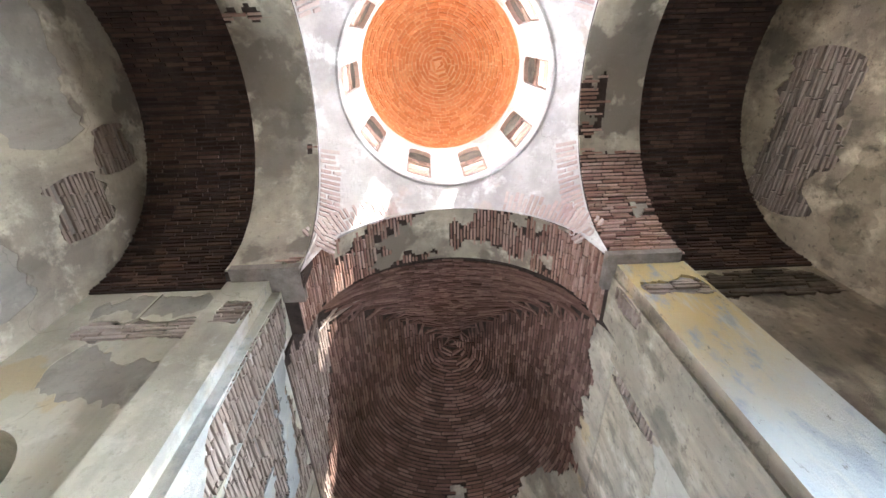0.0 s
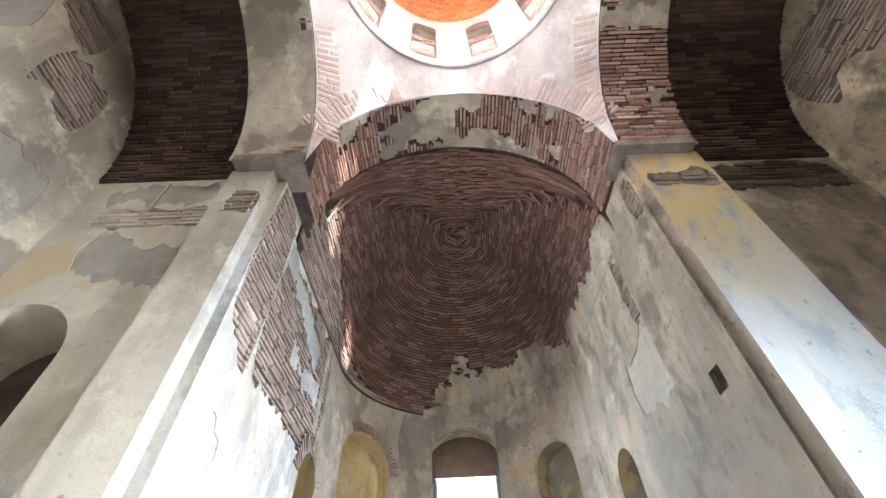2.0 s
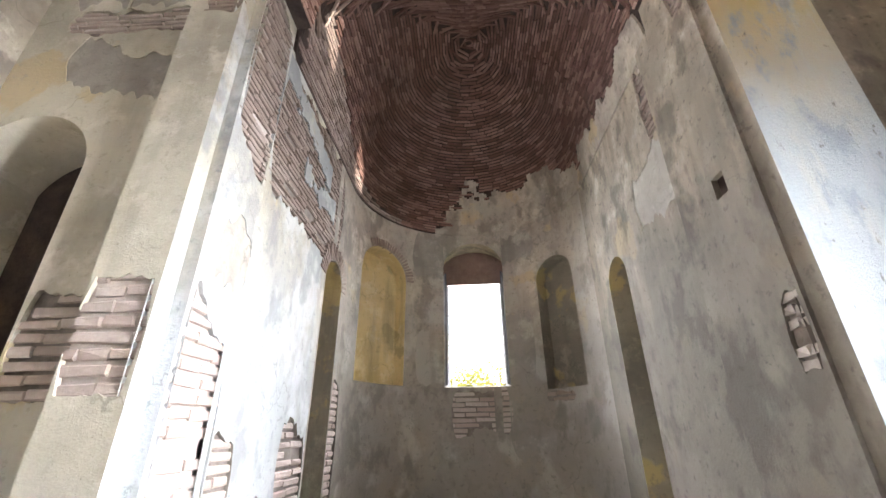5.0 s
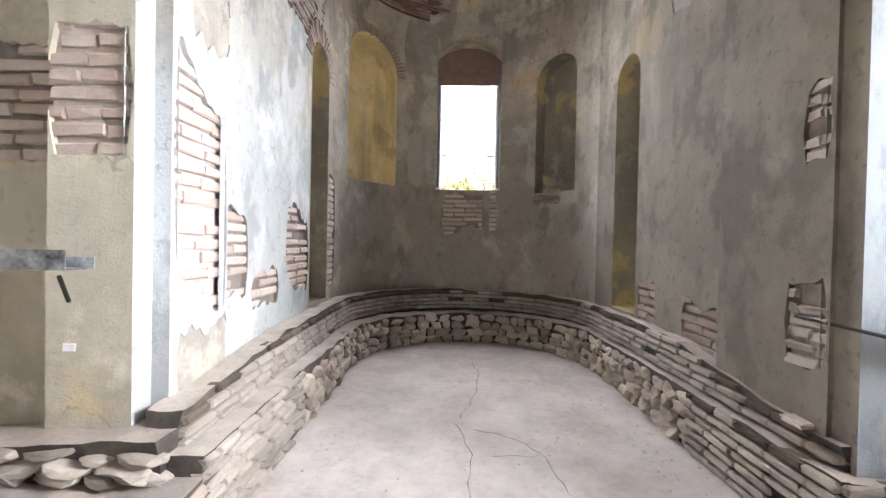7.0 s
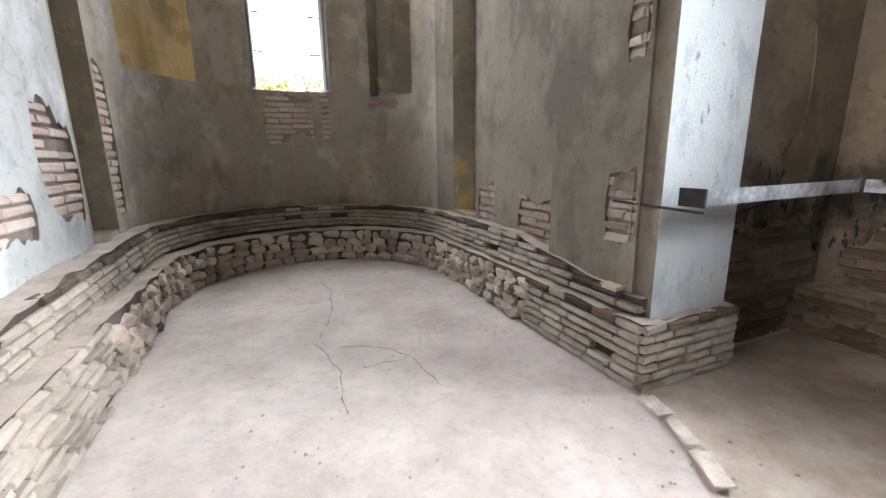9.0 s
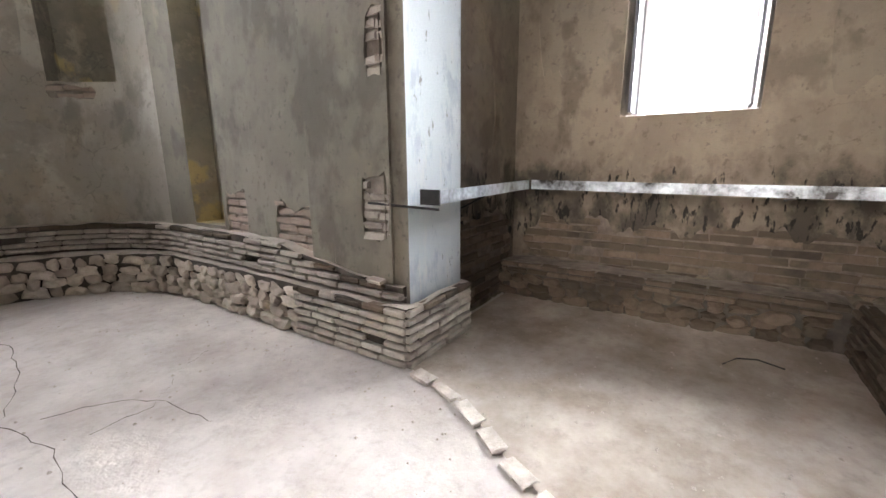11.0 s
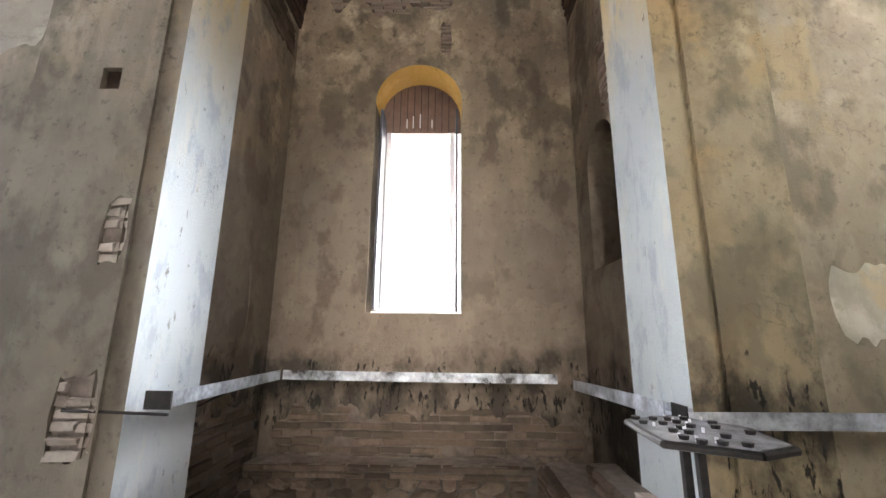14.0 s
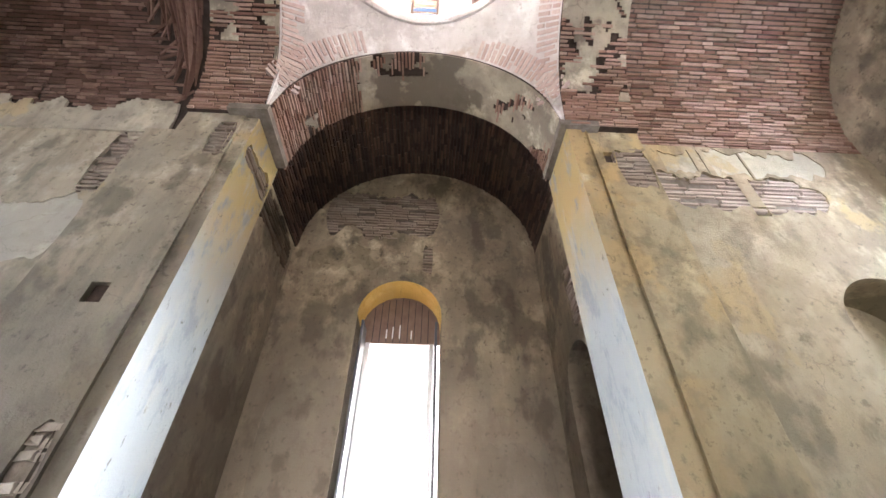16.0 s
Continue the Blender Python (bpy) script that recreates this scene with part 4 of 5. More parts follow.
# ---- stone benches ----
def bench(name, f, s0, s1, zb, zt, deep, label, mat=LEDGE, step=0.08):
    """A masonry step along f(s, z, d): d 0 is its front, deep its back."""
    n = max(2, int((s1 - s0) / step))
    vs, fs = [], []
    rows = [(0.03, 0), (0.03, 0.5), (0.0, 1), (deep * 0.35, 1), (deep * 0.7, 1), (deep, 1), (deep, 0)]
    m = len(rows)
    for i in range(n + 1):
        s = s0 + (s1 - s0) * i / n
        for d, h in rows:
            z = zb + (zt(s) - zb) * h
            p = f(s, z, d)
            if h:
                p += Vector((0.014 * noise.noise(p * 7), 0.014 * noise.noise(p * 7 + Vector((5, 0, 0))), 0.022 * noise.noise(p * 5)))
            vs.append(p)
    idx = []
    for i in range(n):
        for k in range(m - 1):
            fs.append((i * m + k, (i + 1) * m + k, (i + 1) * m + k + 1, i * m + k + 1))
            idx.append(1 if k < 2 else 0)
    fs += [tuple(range(m)), tuple(range(n * m, (n + 1) * m))]
    ob = mesh_ob(name, vs, fs, [mat, JOINT], idx + [1, 1])
    return tagged(ob, label, "bench")


def courses(f, s0, s1, zb, zt, parent, course=0.07, meshes=None, out=0.022, skip=0.02, cap=None, level=False):
    """Level brick courses on a bench front; cap: other bricks for the top course."""
    n = max(1, round((zt((s0 + s1) / 2) - zb) / course))
    if level:
        n = max(1, int((max(zt(s0 + (s1 - s0) * k / 8) for k in range(9)) - zb) / course + 0.5))
    for i in range(n):
        s = s0 + rng.uniform(-0.12, -0.02)
        while s < s1 - 0.03:
            k = rng.choice((0.7, 0.85, 0.95, 1.0, 1.1))
            a, b = max(s, s0), min(s + 0.25 * k, s1)
            m = (a + b) / 2
            h = course if level else (zt(m) - zb) / n
            z = zb + (i + 0.5) * h
            last = z + h > zt(m) - 0.01
            if b - a > 0.05 and z + h * 0.3 < zt(m) and rng.random() > skip:
                place(rng.choice(cap if cap and last and rng.random() < 0.8 else (meshes or BENCH_BRICKS)), f, m, z, out + rng.uniform(-0.006, 0.005), parent, 0.006, ((b - a - 0.005) / 0.24, 1, h / 0.08))
            s += 0.25 * k


def rubble(f, s0, s1, zb, zt, parent, meshes=None, rows=4):
    for i in range(rows):
        s = s0 + rng.uniform(-0.12, 0)
        while s < s1:
            k = rng.uniform(0.55, 1.3)
            m = s + 0.1 * k
            if s0 < m < s1:
                h = (zt - zb) / rows
                place(rng.choice(meshes or STONES), f, m, zb + (i + 0.5) * h + rng.uniform(-0.018, 0.018), 0.04 + rng.uniform(-0.022, 0.02), parent, 0.25, (k * 1.08, 1, h / 0.105 * rng.uniform(0.85, 1.2)))
            s += 0.2 * k


def horseshoe(r, cy, y0):
    """Two runs and a half circle, from the east side round to the west; d goes outwards."""
    ls = cy - y0
    lt = 2 * ls + math.pi * r

    def f(s, z, d=0.0):
        if s < ls:
            return Vector((r + d, y0 + s, z))
        if s > ls + math.pi * r:
            return Vector((-r - d, cy - (s - ls - math.pi * r), z))
        a = (s - ls) / r
        return Vector(((r + d) * math.cos(a), cy + (r + d) * math.sin(a), z))
    return f, lt, ls


ZL = 0.53
f_lo, lt_lo, ls_lo = horseshoe(1.44, 5.0, 2.11)
z_lo = lambda s: ZL + 0.05 * min(1, max(0, (s - 7.5) / 1.5))
LOW = bench("apse_bench", f_lo, 0, lt_lo, 0.0, z_lo, 0.26, "rubble stone and brick bench along the apse wall")
courses(f_lo, 0.0, 1.15, ZF, lambda s: ZL, LOW, 0.062, TAN_BENCH, cap=SOOT_BRICKS)
rubble(f_lo, 1.15, lt_lo - 1.3, ZF, ZL - 0.02, LOW)
courses(f_lo, lt_lo - 1.3, lt_lo, ZF, z_lo, LOW, 0.064, PALE_BRICKS)
f_up, lt_up, ls_up = horseshoe(1.56, 5.25, 2.2)
f_up0 = f_up
f_up = lambda s, z, d=0.0: f_up0(s, z, d) + Vector((-0.04, 0, 0))


def z_up(s):
    p = f_up(s, 0)
    return (0.65 + 0.19 * min(1, max(0, (p.y - 2.3) / 1.4))) if p.x > 0 else (0.76 + 0.1 * min(1, max(0, (p.y - 2.3) / 1.2)))


UP = bench("upper_bench", f_up, 0, lt_up, ZL - 0.02, z_up, 0.17, "blackened thin brick upper step of the apse bench")
courses(f_up, 0.0, lt_up, ZL + 0.02, z_up, UP, 0.058, cap=SOOT_BRICKS, level=True)
# end block at the north-east pier
f_blk2 = lambda s, z, d=0.0: Vector((1.44 + s, 2.1 + d, z))
BLK = bench("bench_end", f_blk2, 0.04, 0.84, 0.0, lambda s: ZL, 0.14, "pale brick end block of the bench at the pier")
courses(f_blk2, 0.0, 0.84, ZF, lambda s: ZL, BLK, 0.062, cap=SOOT_BRICKS)
f_blk3 = lambda s, z, d=0.0: Vector((2.29 - d, 2.1 + s, z))
courses(f_blk3, 0.0, 0.2, ZF, lambda s: ZL, BLK, 0.062, cap=SOOT_BRICKS)
# end block at the north-west pier, running into the west arm
f_bw = lambda s, z, d=0.0: Vector((-1.44 - s, 1.9 + d, z))
BLW = bench("bench_end", f_bw, 0.0, 2.1, 0.0, lambda s: 0.46, 0.36, "crumbling brick bench end at the pale pier")
courses(f_bw, 0.0, 2.1, ZF, lambda s: 0.46, BLW, 0.072, BROWN_BENCH, skip=0.05)
f_bw2 = lambda s, z, d=0.0: Vector((-1.44 - d, 2.11 - s, z))
BLW2 = bench("bench_end", f_bw2, 0.0, 0.2, 0.0, lambda s: 0.48, 0.4, "crumbling brick corner of the bench")
courses(f_bw2, 0.0, 0.2, ZF, lambda s: 0.48, BLW2, 0.072, BROWN_BENCH)
f_bw3 = lambda s, z, d=0.0: Vector((-1.62 - s, 2.05 + d, z))
BLW3 = bench("bench_step", f_bw3, 0.0, 1.7, 0.42, lambda s: 0.68 - 0.05 * s, 0.24, "broken earth and brick upper step at the pale pier")
rubble(f_bw3, 0.0, 1.7, 0.47, 0.62, BLW3, MUD_STONES, 3)
# east arm
f_eb = lambda s, z, d=0.0: Vector((3.3 + d, 2.27 - s, z))
EBK = bench("arm_bench", f_eb, 0.0, 2.72, 0.0, lambda s: 0.47, 0.32, "sooty rubble bench under the east window", MORTAR)
rubble(f_eb, 0.0, 2.7, ZF, 0.36, EBK, SOOT_STONES, 3)
courses(f_eb, 0.0, 2.7, 0.36, lambda s: 0.48, EBK, 0.065, SOOT_BRICKS)
f_sb = lambda s, z, d=0.0: Vector((3.32 - s, -0.46 - d, z))
SBK = bench("arm_bench", f_sb, 0.0, 2.0, 0.0, lambda s: 0.52, 0.58, "blackened brick bench along the south side of the east arm", MORTAR)
courses(f_sb, 0.0, 1.98, ZF, lambda s: 0.53, SBK, 0.066, SOOT_BRICKS)
f_sb2 = lambda s, z, d=0.0: Vector((2.75 - s, -0.74 - d, z))
SB2 = bench("bench_step", f_sb2, 0.0, 1.1, 0.5, lambda s: 0.67, 0.2, "dark upper brick step on the bench", MORTAR)
courses(f_sb2, 0.0, 1.1, 0.52, lambda s: 0.67, SB2, 0.062, SOOT_BRICKS)
f_nb = lambda s, z, d=0.0: Vector((1.3 + d, -0.48 - s, z))
NBK = bench("nave_bench", f_nb, 0.0, 3.4, 0.0, lambda s: 0.51, 0.3, "sooty brick bench along the nave wall", MORTAR)
courses(f_nb, 0.0, 2.4, ZF, lambda s: 0.52, NBK, 0.066, SOOT_BRICKS)
f_nb2 = lambda s, z, d=0.0: Vector((1.44 + d, -1.0 - s, z))
NB2 = bench("bench_step", f_nb2, 0.0, 2.8, 0.48, lambda s: 0.68, 0.2, "sooty upper brick step of the nave bench", MORTAR)
courses(f_nb2, 0.0, 1.8, 0.5, lambda s: 0.68, NB2, 0.062, SOOT_BRICKS)

# ---- windows ----
def arched_panel(bm, f, c, w, zb, zs, d0, d1, n=14, rise=None):
    """A slab with an arched head on f between two depths."""
    r, h = w / 2, rise or w / 2
    pts = [(c - r, zb), (c + r, zb)] + [(c + r * math.cos(math.pi * k / n), zs + h * math.sin(math.pi * k / n)) for k in range(n + 1)]
    a = [bm.verts.new(f(s, z, d0)) for s, z in pts]
    b = [bm.verts.new(f(s, z, d1)) for s, z in pts]
    bm.faces.new(a)
    bm.faces.new(b)
    m = len(pts)
    for k in range(m):
        bm.faces.new((a[k], a[(k + 1) % m], b[(k + 1) % m], b[k]))
    bmesh.ops.recalc_face_normals(bm, faces=bm.faces)
    return bm


def bar_bm(f, s0, s1, z0, z1, d0, d1, bm=None):
    bm = bm or bmesh.new()
    v = [bm.verts.new(f(s, z, d)) for d in (d0, d1) for s, z in ((s0, z0), (s1, z0), (s1, z1), (s0, z1))]
    for q in ((0, 1, 2, 3), (4, 5, 6, 7), (0, 1, 5, 4), (1, 2, 6, 5), (2, 3, 7, 6), (3, 0, 4, 7)):
        bm.faces.new([v[i] for i in q])
    bmesh.ops.recalc_face_normals(bm, faces=bm.faces)
    return bm


def tall_window(name, f, c, w, zb, zs, head, label, clear=True):
    """Glazing in a deep arched opening: frame, panes, boarded head, dark shutter leaves laid back on the reveals."""
    g = w * 0.36 if clear else w * 0.5 - 0.062
    root = tagged(part(name, bar_bm(f, c - w / 2, c + w / 2, zb + 0.001, zb + 0.04, 0.3, 0.5), FRAME), label, "window", kind="structure")
    for sg in (-1, 1):
        part("window_frame", bar_bm(f, c + sg * g, c + sg * (g + 0.06), zb + 0.04, head, 0.4, 0.47), FRAME, root)
        part("shutter_leaf", bar_bm(f, c + sg * (w / 2 - 0.075), c + sg * (w / 2 - 0.045), zb + 0.05, zs - 0.02, 0.1, 0.47), SLATE, root, "dark slate shutter leaf folded back")
        part("shutter_leaf", bar_bm(f, c + sg * (g + 0.06), c + sg * (w / 2 - 0.08), zb + 0.04, zs, 0.44, 0.47), SLATE, root)
    part("boarded_head", arched_panel(bmesh.new(), f, c, w - 0.01, head, zs, 0.4, 0.43), WOOD, root, "brown boarded window head with slits")
    for k in range(-4, 5):
        part("board_joint", bar_bm(f, c + k * 0.09 - 0.004, c + k * 0.09 + 0.004, head + 0.01, zs + math.sqrt(max(0, (w / 2 - 0.03) ** 2 - (k * 0.09) ** 2)), 0.394, 0.4), IRON, root)
    # daylight through the board slits is put in as pale bars
    for k, h in ((-2, 0.12), (-0.3, 0.2), (0.7, 0.17), (1.6, 0.13)):
        part("slit", bar_bm(f, c + k * 0.09 + 0.03, c + k * 0.09 + 0.045, head + 0.06, head + 0.06 + h, 0.39, 0.394), FRAME, root, "pale bar standing for a slit of light")
    n = 4
    for k in range(n):
        z0, z1 = zb + 0.04 + (head - zb - 0.04) * k / n, zb + 0.04 + (head - zb - 0.04) * (k + 1) / n
        p = part("pane", bar_bm(f, c - g, c + g, z0 + 0.004, z1 - 0.004, 0.44, 0.443), GLASS if clear else PANE, root)
        p.visible_shadow = not clear
        if k:
            part("glazing_bar", bar_bm(f, c - g, c + g, z0 - 0.005, z0 + 0.005, 0.435, 0.445), FRAME, root)
    return root


tall_window("window_1", f_ee, 0.76 - (YC - B), 1.04, 1.89, 4.4, 4.22, "tall white window with dark shutters and boarded head")
tall_window("window_2", f_ap, sa(87.8), 1.06, 2.46, 4.45, 4.3, "apse window with dark frame and boarded head")
tall_window("window_3", f_we, B, 1.04, 1.89, 4.4, 4.22, "tall window in the west arm")
# out of view; its frosted panes are added to keep sun off the floor
tall_window("window_4", f_ns, 1.2, 0.8, 3.1, 5.2, 5.15, "frosted window high in the nave end wall", False)
Z0, Z1 = ZD + 0.25, ZD + 0.8
for k in range(10):
    fd = lambda s, z, d=0.0: f_dr(s + LD / 20, z, d)
    c = LD * (k + 0.5) / 10
    root = tagged(part("window_%d" % (5 + k), bar_bm(fd, c - 0.178, c + 0.178, ZD + 0.222, Z0, 0.03, 0.1), WOOD), "narrow frosted window with a brown frame in the drum", "window", group="drum windows", kind="structure")
    for sg in (-1, 1):
        part("window_frame", bar_bm(fd, c + sg * 0.15, c + sg * 0.178, Z0, Z1, 0.04, 0.085), WOOD, root)
    part("window_frame", bar_bm(fd, c - 0.178, c + 0.178, Z1, Z1 + 0.03, 0.04, 0.085), WOOD, root)
    for j in range(3):
        za, zb2 = Z0 + (Z1 - Z0) * j / 3, Z0 + (Z1 - Z0) * (j + 1) / 3
        part("pane", bar_bm(fd, c - 0.15, c + 0.15, za + 0.004, zb2 - 0.004, 0.06, 0.064), GLASS, root).visible_shadow = False
        if j:
            part("glazing_bar", bar_bm(fd, c - 0.15, c + 0.15, za - 0.008, za + 0.008, 0.05, 0.07), WOOD, root)
    brick_field("brick", fd, c - 0.176, c + 0.176, Z1 + 0.035, Z1 + 0.035 + 0.075 * 3, BRICK_RED, root, 0.07, 0.2, 0.02, -0.035)
    part("head_infill", bar_bm(fd, c - 0.178, c + 0.178, Z1 + 0.032, 8.79, 0.075, 0.1), MORTAR_SOOT, root, "bare dark masonry above the drum window")


def trough(a, b, parent, w=0.15, h=0.085, t=0.004, tilt=0.0):
    """A folded sheet from a to b (front lower edge); the wall lies to the left of the way."""
    a, b = Vector(a), Vector(b)
    d = (b - a).normalized()
    n = Vector((-d.y, d.x, 0)).normalized()
    prof = [(0, h), (0, 0), (w, 0), (w, h * 0.6), (w - t, h * 0.6), (w - t, t), (t, t), (t, h)]
    vs = [p + n * u + Vector((0, 0, z)) + Vector((0, 0, 0.006 * noise.noise(p * 9))) for p in (a, a.lerp(b, 0.33), a.lerp(b, 0.66), b) for u, z in prof]
    m = len(prof)
    fs = [(i * m + k, i * m + (k + 1) % m, (i + 1) * m + (k + 1) % m, (i + 1) * m + k) for i in range(3) for k in range(m)]
    fs += [tuple(range(m)), tuple(range(3 * m, 4 * m))]
    return mesh_ob("trough", vs, fs, [METAL], parent=parent)


def rail(segs, label, brackets):
    root = tagged(new("candle_rail"), label, "candle rail")
    for a, b in segs:
        trough(a, b, root)
    for p, q in brackets:
        tube("bracket", [p, q], 0.009, IRON, root)
    return root


R_E = rail([((1.6, 1.93, 1.235), (3.2, 1.97, 1.235)), ((3.21, 1.95, 1.235), (3.05, -0.6, 1.24)), ((2.98, -0.72, 1.2), (1.5, -0.76, 1.23))], "dented galvanised candle rail along the arm walls",
           [((1.545, 2.5, 1.22), (1.58, 1.93, 1.2)), ((3.2, 1.2, 1.24), (EX, 1.2, 1.18)), ((3.08, 0.0, 1.24), (EX, 0.0, 1.18)), ((2.4, 2.02, 1.23), (2.4, 2.28, 1.1)), ((2.5, -0.8, 1.2), (2.5, -1.06, 1.1)), ((1.7, -0.8, 1.2), (1.75, -0.92, 1.1))])
part("end_cap", box_bm((1.585, 2.0, 1.275), (0.012, 0.15, 0.1), 0.0), IRON, R_E, "rusty end cap")
R_N = rail([((1.42, -0.82, 1.19), (1.3, -3.1, 1.22))], "sooty pale candle rail along the nave wall", [((1.4, -1.1, 1.2), (1.54, -1.1, 1.12)), ((1.34, -2.2, 1.2), (1.7, -2.2, 1.12))])
part("end_cap", box_bm((1.44, -0.81, 1.25), (0.14, 0.012, 0.12), 0.0), IRON, R_N, "black end cap")
R_W = rail([((-3.3, 1.92, 1.43), (-1.93, 1.95, 1.43))], "rusty metal candle rail in the west arm", [((-2.0, 2.0, 1.4), (-2.05, 2.1, 1.28)), ((-2.8, 2.0, 1.4), (-2.8, 2.26, 1.28))])

# ---- candle stand ----
TRAY = plain("waxed_tray", (0.05, 0.05, 0.05), (0.2, 0.2, 0.21), 9, 0.55, 0.3, 0.2)


def candle_stand():
    root = tagged(new("candle_stand"), "black iron candle stand with small cups and white stubs", "candle stand")
    poly = [(1.27, -0.47), (0.85, -0.43), (0.7, -0.68), (0.78, -0.86), (1.1, -0.92), (1.38, -0.72)]
    cx, cy = 0.98, -0.68
    bm = bmesh.new()
    va = [bm.verts.new((x, y, 1.265)) for x, y in poly]
    vb = [bm.verts.new((x, y, 1.265)) for x, y in poly]
    vc = [bm.verts.new((cx + (x - cx) * 0.96, cy + (y - cy) * 0.96, 1.265)) for x, y in poly]
    vd = [bm.verts.new((cx + (x - cx) * 0.96, cy + (y - cy) * 0.96, 1.245)) for x, y in poly]
    n = len(poly)
    bm.faces.new(va)
    bm.faces.new(vd)
    for p, q in ((va, vb), (vb, vc), (vc, vd)):
        for k in range(n):
            bm.faces.new((p[k], p[(k + 1) % n], q[(k + 1) % n], q[k]))
    bmesh.ops.recalc_face_normals(bm, faces=bm.faces)
    part("tray", bm, TRAY, root, "grey wax-stained metal tray")
    for k in range(n):
        (x0, y0), (x1, y1) = poly[k], poly[(k + 1) % n]
        tube("rim", [(x0, y0, 1.25), (x1, y1, 1.25)], 0.016, IRON, root, 6)
    for dx, dy in ((-0.035, 0.0), (0.035, 0.02)):
        part("post", box_bm((0.96 + dx, -0.6 + dy, 0.675), (0.032, 0.032, 1.13), 0.003), IRON, root)
    for a in range(3):
        b = radians(90 + 120 * a)
        tube("leg", [(0.96, -0.6, 0.22), (0.96 + 0.25 * math.cos(b), -0.6 + 0.25 * math.sin(b), 0.112)], 0.014, IRON, root, 6)
    r2 = random.Random(3)
    cup = None
    for i in range(6):
        for j in range(5):
            u, v = (i + 0.5) / 6, (j + 0.5) / 5
            x, y = 0.74 + 0.56 * u + r2.uniform(-0.02, 0.02), -0.86 + 0.38 * v + 0.06 * (u - 0.5) + r2.uniform(-0.02, 0.02)
            if r2.random() < 0.15 or (x < 0.84 and (y > -0.54 or y < -0.8)):
                continue
            if r2.random() < 0.72:
                tube("cup", [(x, y, 1.244), (x, y, 1.252), (x, y, 1.28), (x, y, 1.282)], [0.02, 0.014, 0.021, 0.012], IRON, root, 8)
            if r2.random() < 0.6:
                tube("candle_stub", [(x + 0.03, y, 1.242), (x + 0.031, y, 1.27 + r2.uniform(0, 0.02))], 0.006, FRAME, root, 6)
    return root


candle_stand()

# ---- floor edge, loose pieces ----
KERB = plain("pale_edging_stone", (0.36, 0.32, 0.285), (0.56, 0.51, 0.46), 9)


def kerb():
    root = tagged(new("floor_edging"), "row of pale broken edging stones in the floor", "edging")
    pts = [(1.44, 2.05), (1.39, 1.85), (1.3, 1.62), (1.17, 1.39), (1.02, 1.19), (0.9, 0.98), (0.8, 0.76), (0.73, 0.5), (0.68, 0.2)]
    r2 = random.Random(5)
    for (x0, y0), (x1, y1) in zip(pts, pts[1:]):
        a = math.atan2(y1 - y0, x1 - x0)
        ln = math.hypot(x1 - x0, y1 - y0)
        bm = box_bm((0, 0, 0), (ln * r2.uniform(0.7, 0.95), r2.uniform(0.06, 0.1), 0.024), 0.006)
        for v in bm.verts:
            v.co += Vector((r2.uniform(-0.012, 0.012), r2.uniform(-0.012, 0.012), r2.uniform(-0.003, 0.003)))
        bm.transform(pose((x0 + x1) / 2, (y0 + y1) / 2, ZF + 0.008, 0, 0, math.degrees(a)))
        part("edging_stone", bm, KERB, root)


kerb()


def rough_floor():
    """The earthen floor of the east arm, a little below the cement."""
    edge = [(1.46, 2.09), (1.39, 1.85), (1.3, 1.62), (1.17, 1.39), (1.02, 1.19), (0.9, 0.98), (0.8, 0.76), (0.73, 0.5), (0.7, 0.2), (0.8, -0.4), (1.32, -0.5), (3.3, -0.5), (3.5, 2.24), (2.4, 2.24)]
    bm = bmesh.new()
    bm.faces.new([bm.verts.new((x, y, ZF + 0.012)) for x, y in edge])
    bmesh.ops.triangulate(bm, faces=bm.faces)
    bmesh.ops.subdivide_edges(bm, edges=bm.edges, cuts=5, use_grid_fill=True)
    for v in bm.verts:
        v.co.z += 0.005 * noise.noise(v.co * 3.0)
    return tagged(part("floor_east_arm", bm, FLOOR_ROUGH), "dusty earthen floor of the east arm", "floor", kind="structure")


rough_floor()


def lump(name, x, y, z, size, mat, label, cat, turn=0.0):
    bm = box_bm((0, 0, 0), size, min(size) * 0.25)
    for v in bm.verts:
        v.co += Vector(rng.uniform(-1, 1) * q * 0.12 for q in size)
    bm.transform(pose(x, y, z + size[2] / 2, rng.uniform(-3, 3), rng.uniform(-3, 3), turn))
    return tagged(part(name, bm, mat), label, cat)


lump("brick", -1.56, 3.75, 0.52, (0.2, 0.1, 0.03), BRICK_RED, "loose red brick piece lying on the bench", "brick", 70)
lump("brick", -1.6, 2.55, 0.49, (0.18, 0.1, 0.06), BRICK_PINK, "loose pale brick lying on the bench", "brick", 20)
lump("brick", 1.56, 2.42, 0.66, (0.2, 0.13, 0.03), MORTAR_PALE, "pale flat brick lying on the bench end", "brick", 10)
lump("brick", 1.95, -0.86, 0.67, (0.2, 0.1, 0.03), MORTAR_PALE, "pale flat brick lying on the dark bench", "brick", 15)
lump("paper_note", -2.13, 2.192, 1.03, (0.06, 0.006, 0.035), FRAME, "small white paper note stuck on the pale pier", "paper")
r3 = random.Random(11)
vs, fs = [], []
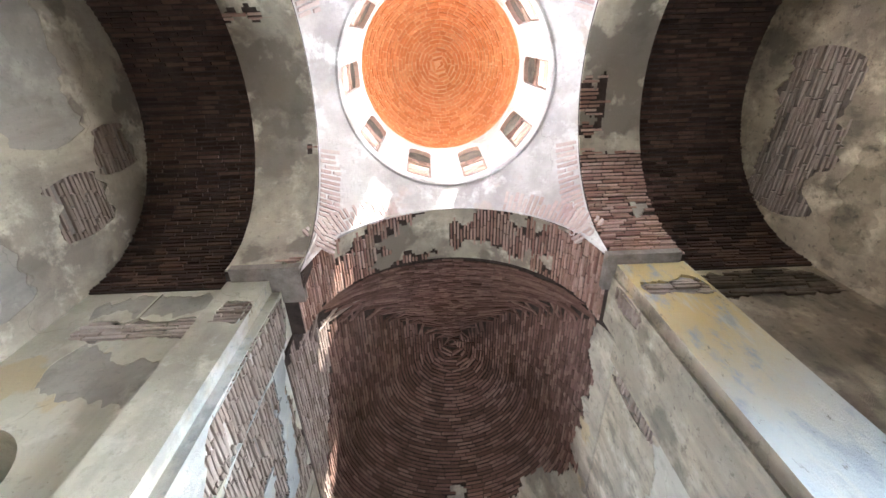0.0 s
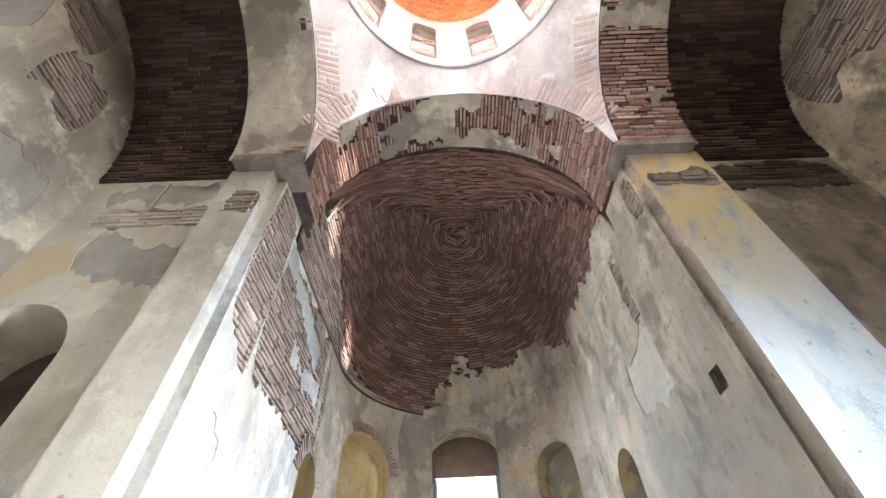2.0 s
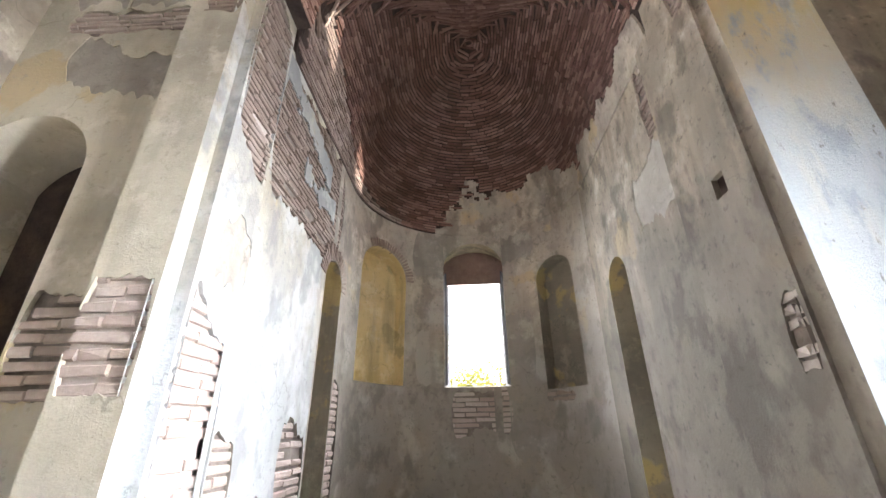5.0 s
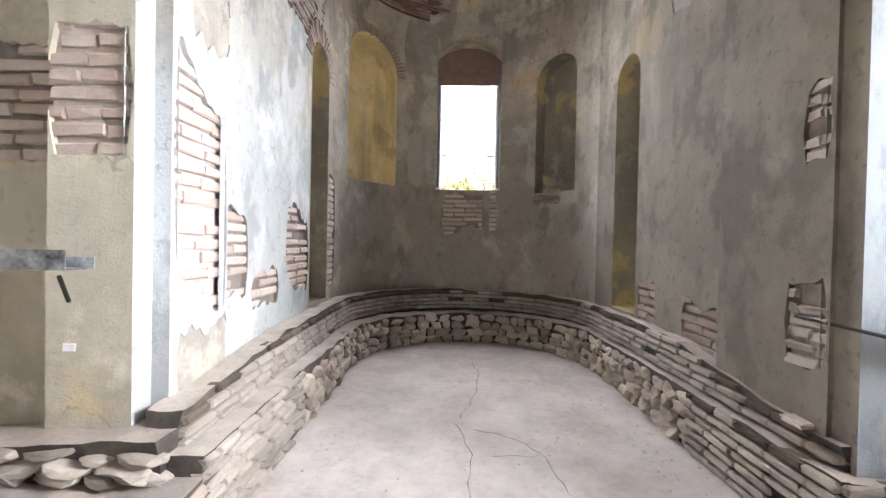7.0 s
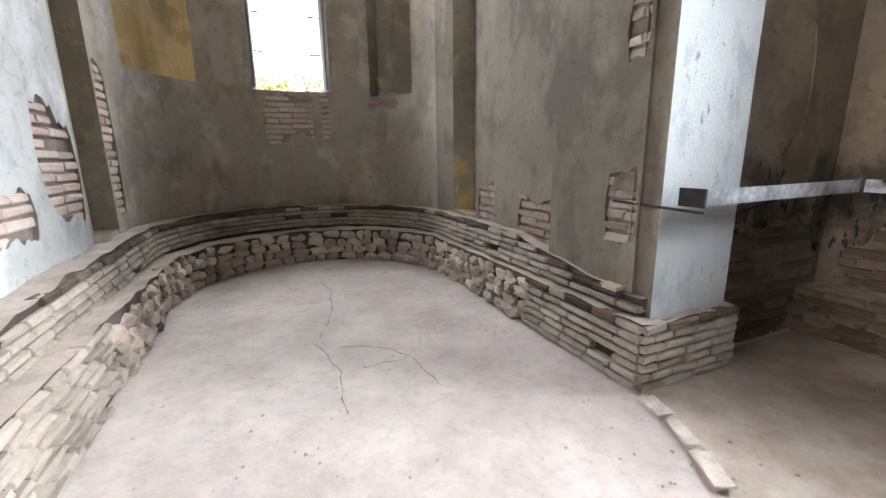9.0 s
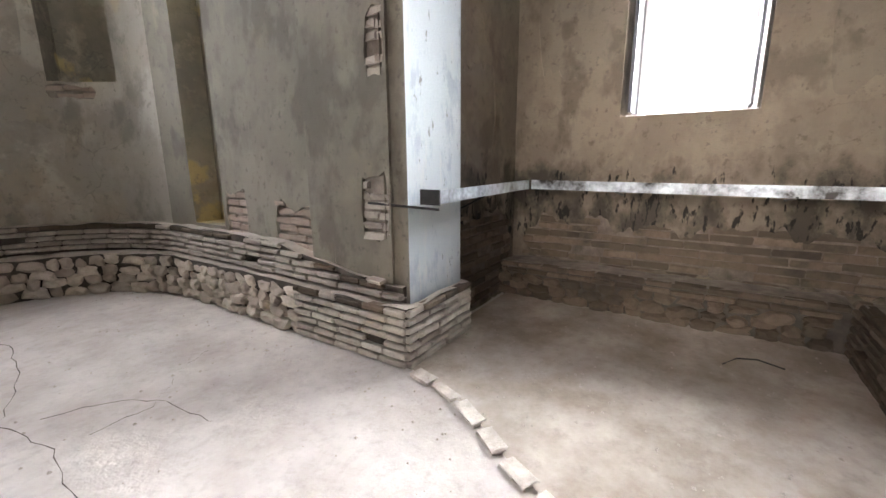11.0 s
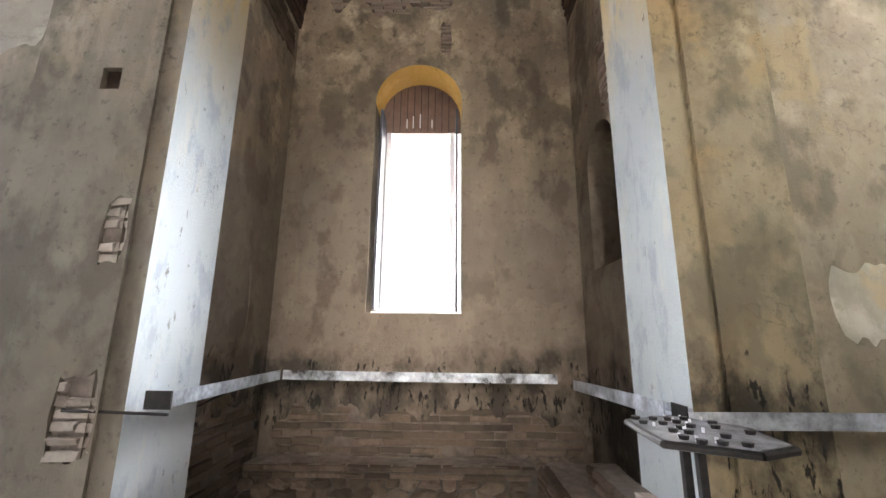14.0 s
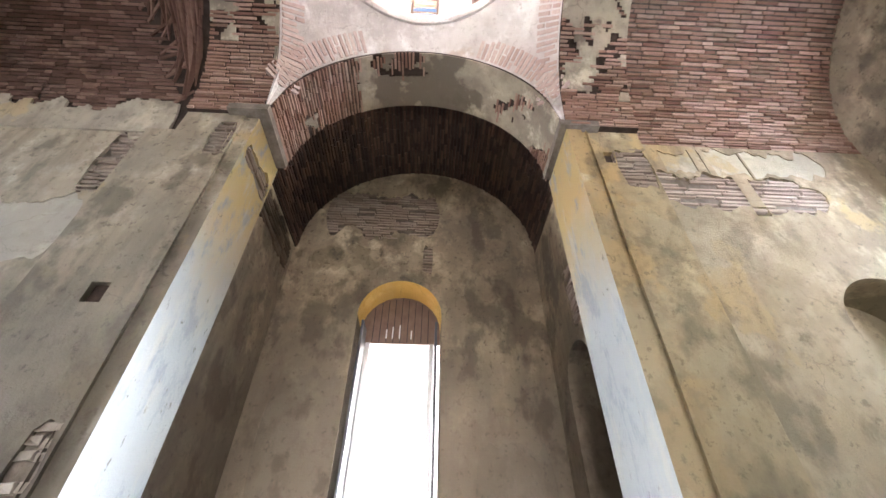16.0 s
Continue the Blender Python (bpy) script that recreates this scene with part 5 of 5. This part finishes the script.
for _ in range(1500):
    x, y = r3.uniform(-1.3, 3.2), r3.uniform(-0.4, 5.8)
    if x > 1.4 and y > 2.05:
        continue
    if r3.random() < 0.6 and x < 1.0:
        continue
    q = r3.uniform(0.003, 0.011)
    z = ZF + (0.002 if x < 1.2 else 0.014)
    m = len(vs)
    vs += [(x - q, y - q, z), (x + q, y - q * 0.6, z), (x + q * 0.8, y + q, z), (x - q * 0.7, y + q * 0.8, z), (x, y, z + q)]
    fs += [(m, m + 1, m + 4), (m + 1, m + 2, m + 4), (m + 2, m + 3, m + 4), (m + 3, m, m + 4)]
tagged(mesh_ob("grit", vs, fs, [LEDGE]), "scattered plaster crumbs and grit on the floor", "grit", kind="stuff")


def crack(pts, w=0.0035):
    vs, fs = [], []
    r4 = random.Random(len(pts))
    path = []
    for (x0, y0), (x1, y1) in zip(pts, pts[1:]):
        for k in range(6):
            u = k / 6
            path.append((x0 + (x1 - x0) * u + r4.uniform(-0.015, 0.015), y0 + (y1 - y0) * u + r4.uniform(-0.015, 0.015)))
    for i, (x, y) in enumerate(path):
        h = w * r4.uniform(0.3, 1.0)
        vs += [(x - h, y - h, ZF + 0.009), (x + h, y + h, ZF + 0.009)]
    fs = [(2 * i, 2 * i + 1, 2 * i + 3, 2 * i + 2) for i in range(len(path) - 1)]
    return tagged(mesh_ob("floor_crack", vs, fs, [MORTAR_DARK]), "thin dark crack in the cement floor", "crack", kind="structure")


crack([(-0.2, 2.6), (-0.15, 3.1), (-0.25, 3.6), (-0.05, 4.2), (0.05, 4.9), (0.0, 5.4)])
crack([(0.0, 3.1), (0.3, 3.1), (0.62, 3.45), (0.9, 3.6)])
crack([(-0.1, 3.5), (0.2, 3.35), (0.35, 3.1), (0.4, 2.6)])
tube("bent_wire", [(2.65, 0.3, ZF + 0.02), (2.75, 0.22, ZF + 0.04), (2.8, 0.1, ZF + 0.04), (2.78, -0.05, ZF + 0.02)], 0.006, IRON)
tagged(bpy.data.objects["bent_wire"], "bent dark wire lying on the earthen floor", "wire")

# ---- outside ----
bm = bmesh.new()
bmesh.ops.create_grid(bm, x_segments=40, y_segments=40, size=600)
for v in bm.verts:
    v.co.z = -0.35 + (0.0 if v.co.length < 40 else 3.0 * noise.noise(v.co * 0.01))
tagged(part("ground", bm, GRASS), "dry grassy ground outside the church", "ground", kind="structure")


def tree(x, y, h, seed):
    r = random.Random(seed)
    root = tagged(new("tree"), "young tree with sunlit yellow-green leaves", "tree", group="trees outside")
    root.location = (x, y, -0.35)
    tube("trunk", [(0, 0, 0), (0.05, 0, h * 0.35), (0, 0.06, h * 0.9)], [0.12, 0.08, 0.02], BARK, root)
    vs, fs = [], []
    tips = []
    for k in range(9):
        a, z = r.uniform(0, 6.28), h * r.uniform(0.3, 0.8)
        ln = h * r.uniform(0.2, 0.36)
        tip = (ln * math.cos(a), ln * math.sin(a), z + ln * 0.5)
        tube("limb", [(0, 0.03, z), (tip[0] * 0.5, tip[1] * 0.5, z + ln * 0.32), tip], [0.04, 0.025, 0.008], BARK, root, 6)
        tips += [tip, (tip[0] * 0.6, tip[1] * 0.6, z + ln * 0.36)]
    tips.append((0, 0, h * 0.92))
    for _ in range(2600):
        c = r.choice(tips)
        p = Vector((c[0] + r.gauss(0, 0.28), c[1] + r.gauss(0, 0.28), c[2] + r.gauss(0, 0.24)))
        u = Vector((r.gauss(0, 1), r.gauss(0, 1), r.gauss(0, 1))).normalized() * 0.06
        w = u.orthogonal().normalized() * 0.03
        m = len(vs)
        vs += [p - u, p + w, p + u, p - w]
        fs.append((m, m + 1, m + 2, m + 3))
    tagged(mesh_ob("crown", vs, fs, [LEAF], parent=root), kind="stuff")


tree(-0.8, 12.5, 4.1, 1)
tree(0.9, 13.6, 4.5, 2)
tree(2.6, 12.8, 4.2, 3)
HAZE, ht, hb = material("bright_haze")
hb.inputs["Base Color"].default_value = (0, 0, 0, 1)
hb.inputs["Emission Color"].default_value, hb.inputs["Emission Strength"].default_value = (0.93, 0.96, 1.0, 1), 1.1
for a, b, name in (((60, -70, 0), (60, 70, 0), "east"), ((70, 90, 0), (-70, 90, 0), "north")):
    tagged(mesh_ob("backdrop_" + name, [(a[0], a[1], -2), (b[0], b[1], -2), (b[0], b[1], 60), (a[0], a[1], 60)], [(0, 1, 2, 3)], [HAZE]), "bright hazy white sky in the distance", "backdrop", kind="structure")
for x in (-14, 14):
    tagged(tube("wire_pole", [(x, 13.1, -0.35), (x, 13.1, 5.8)], [0.12, 0.09], BARK), "wooden pole that carries overhead wires", "pole", group="wire poles")
for z, y in ((4.3, 13.0), (5.3, 13.2)):
    tagged(tube("overhead_wire", [(-14, y, z + 0.3), (0, y, z), (14, y, z + 0.2)], 0.02, IRON, None, 5), "thin dark overhead wire", "wire")
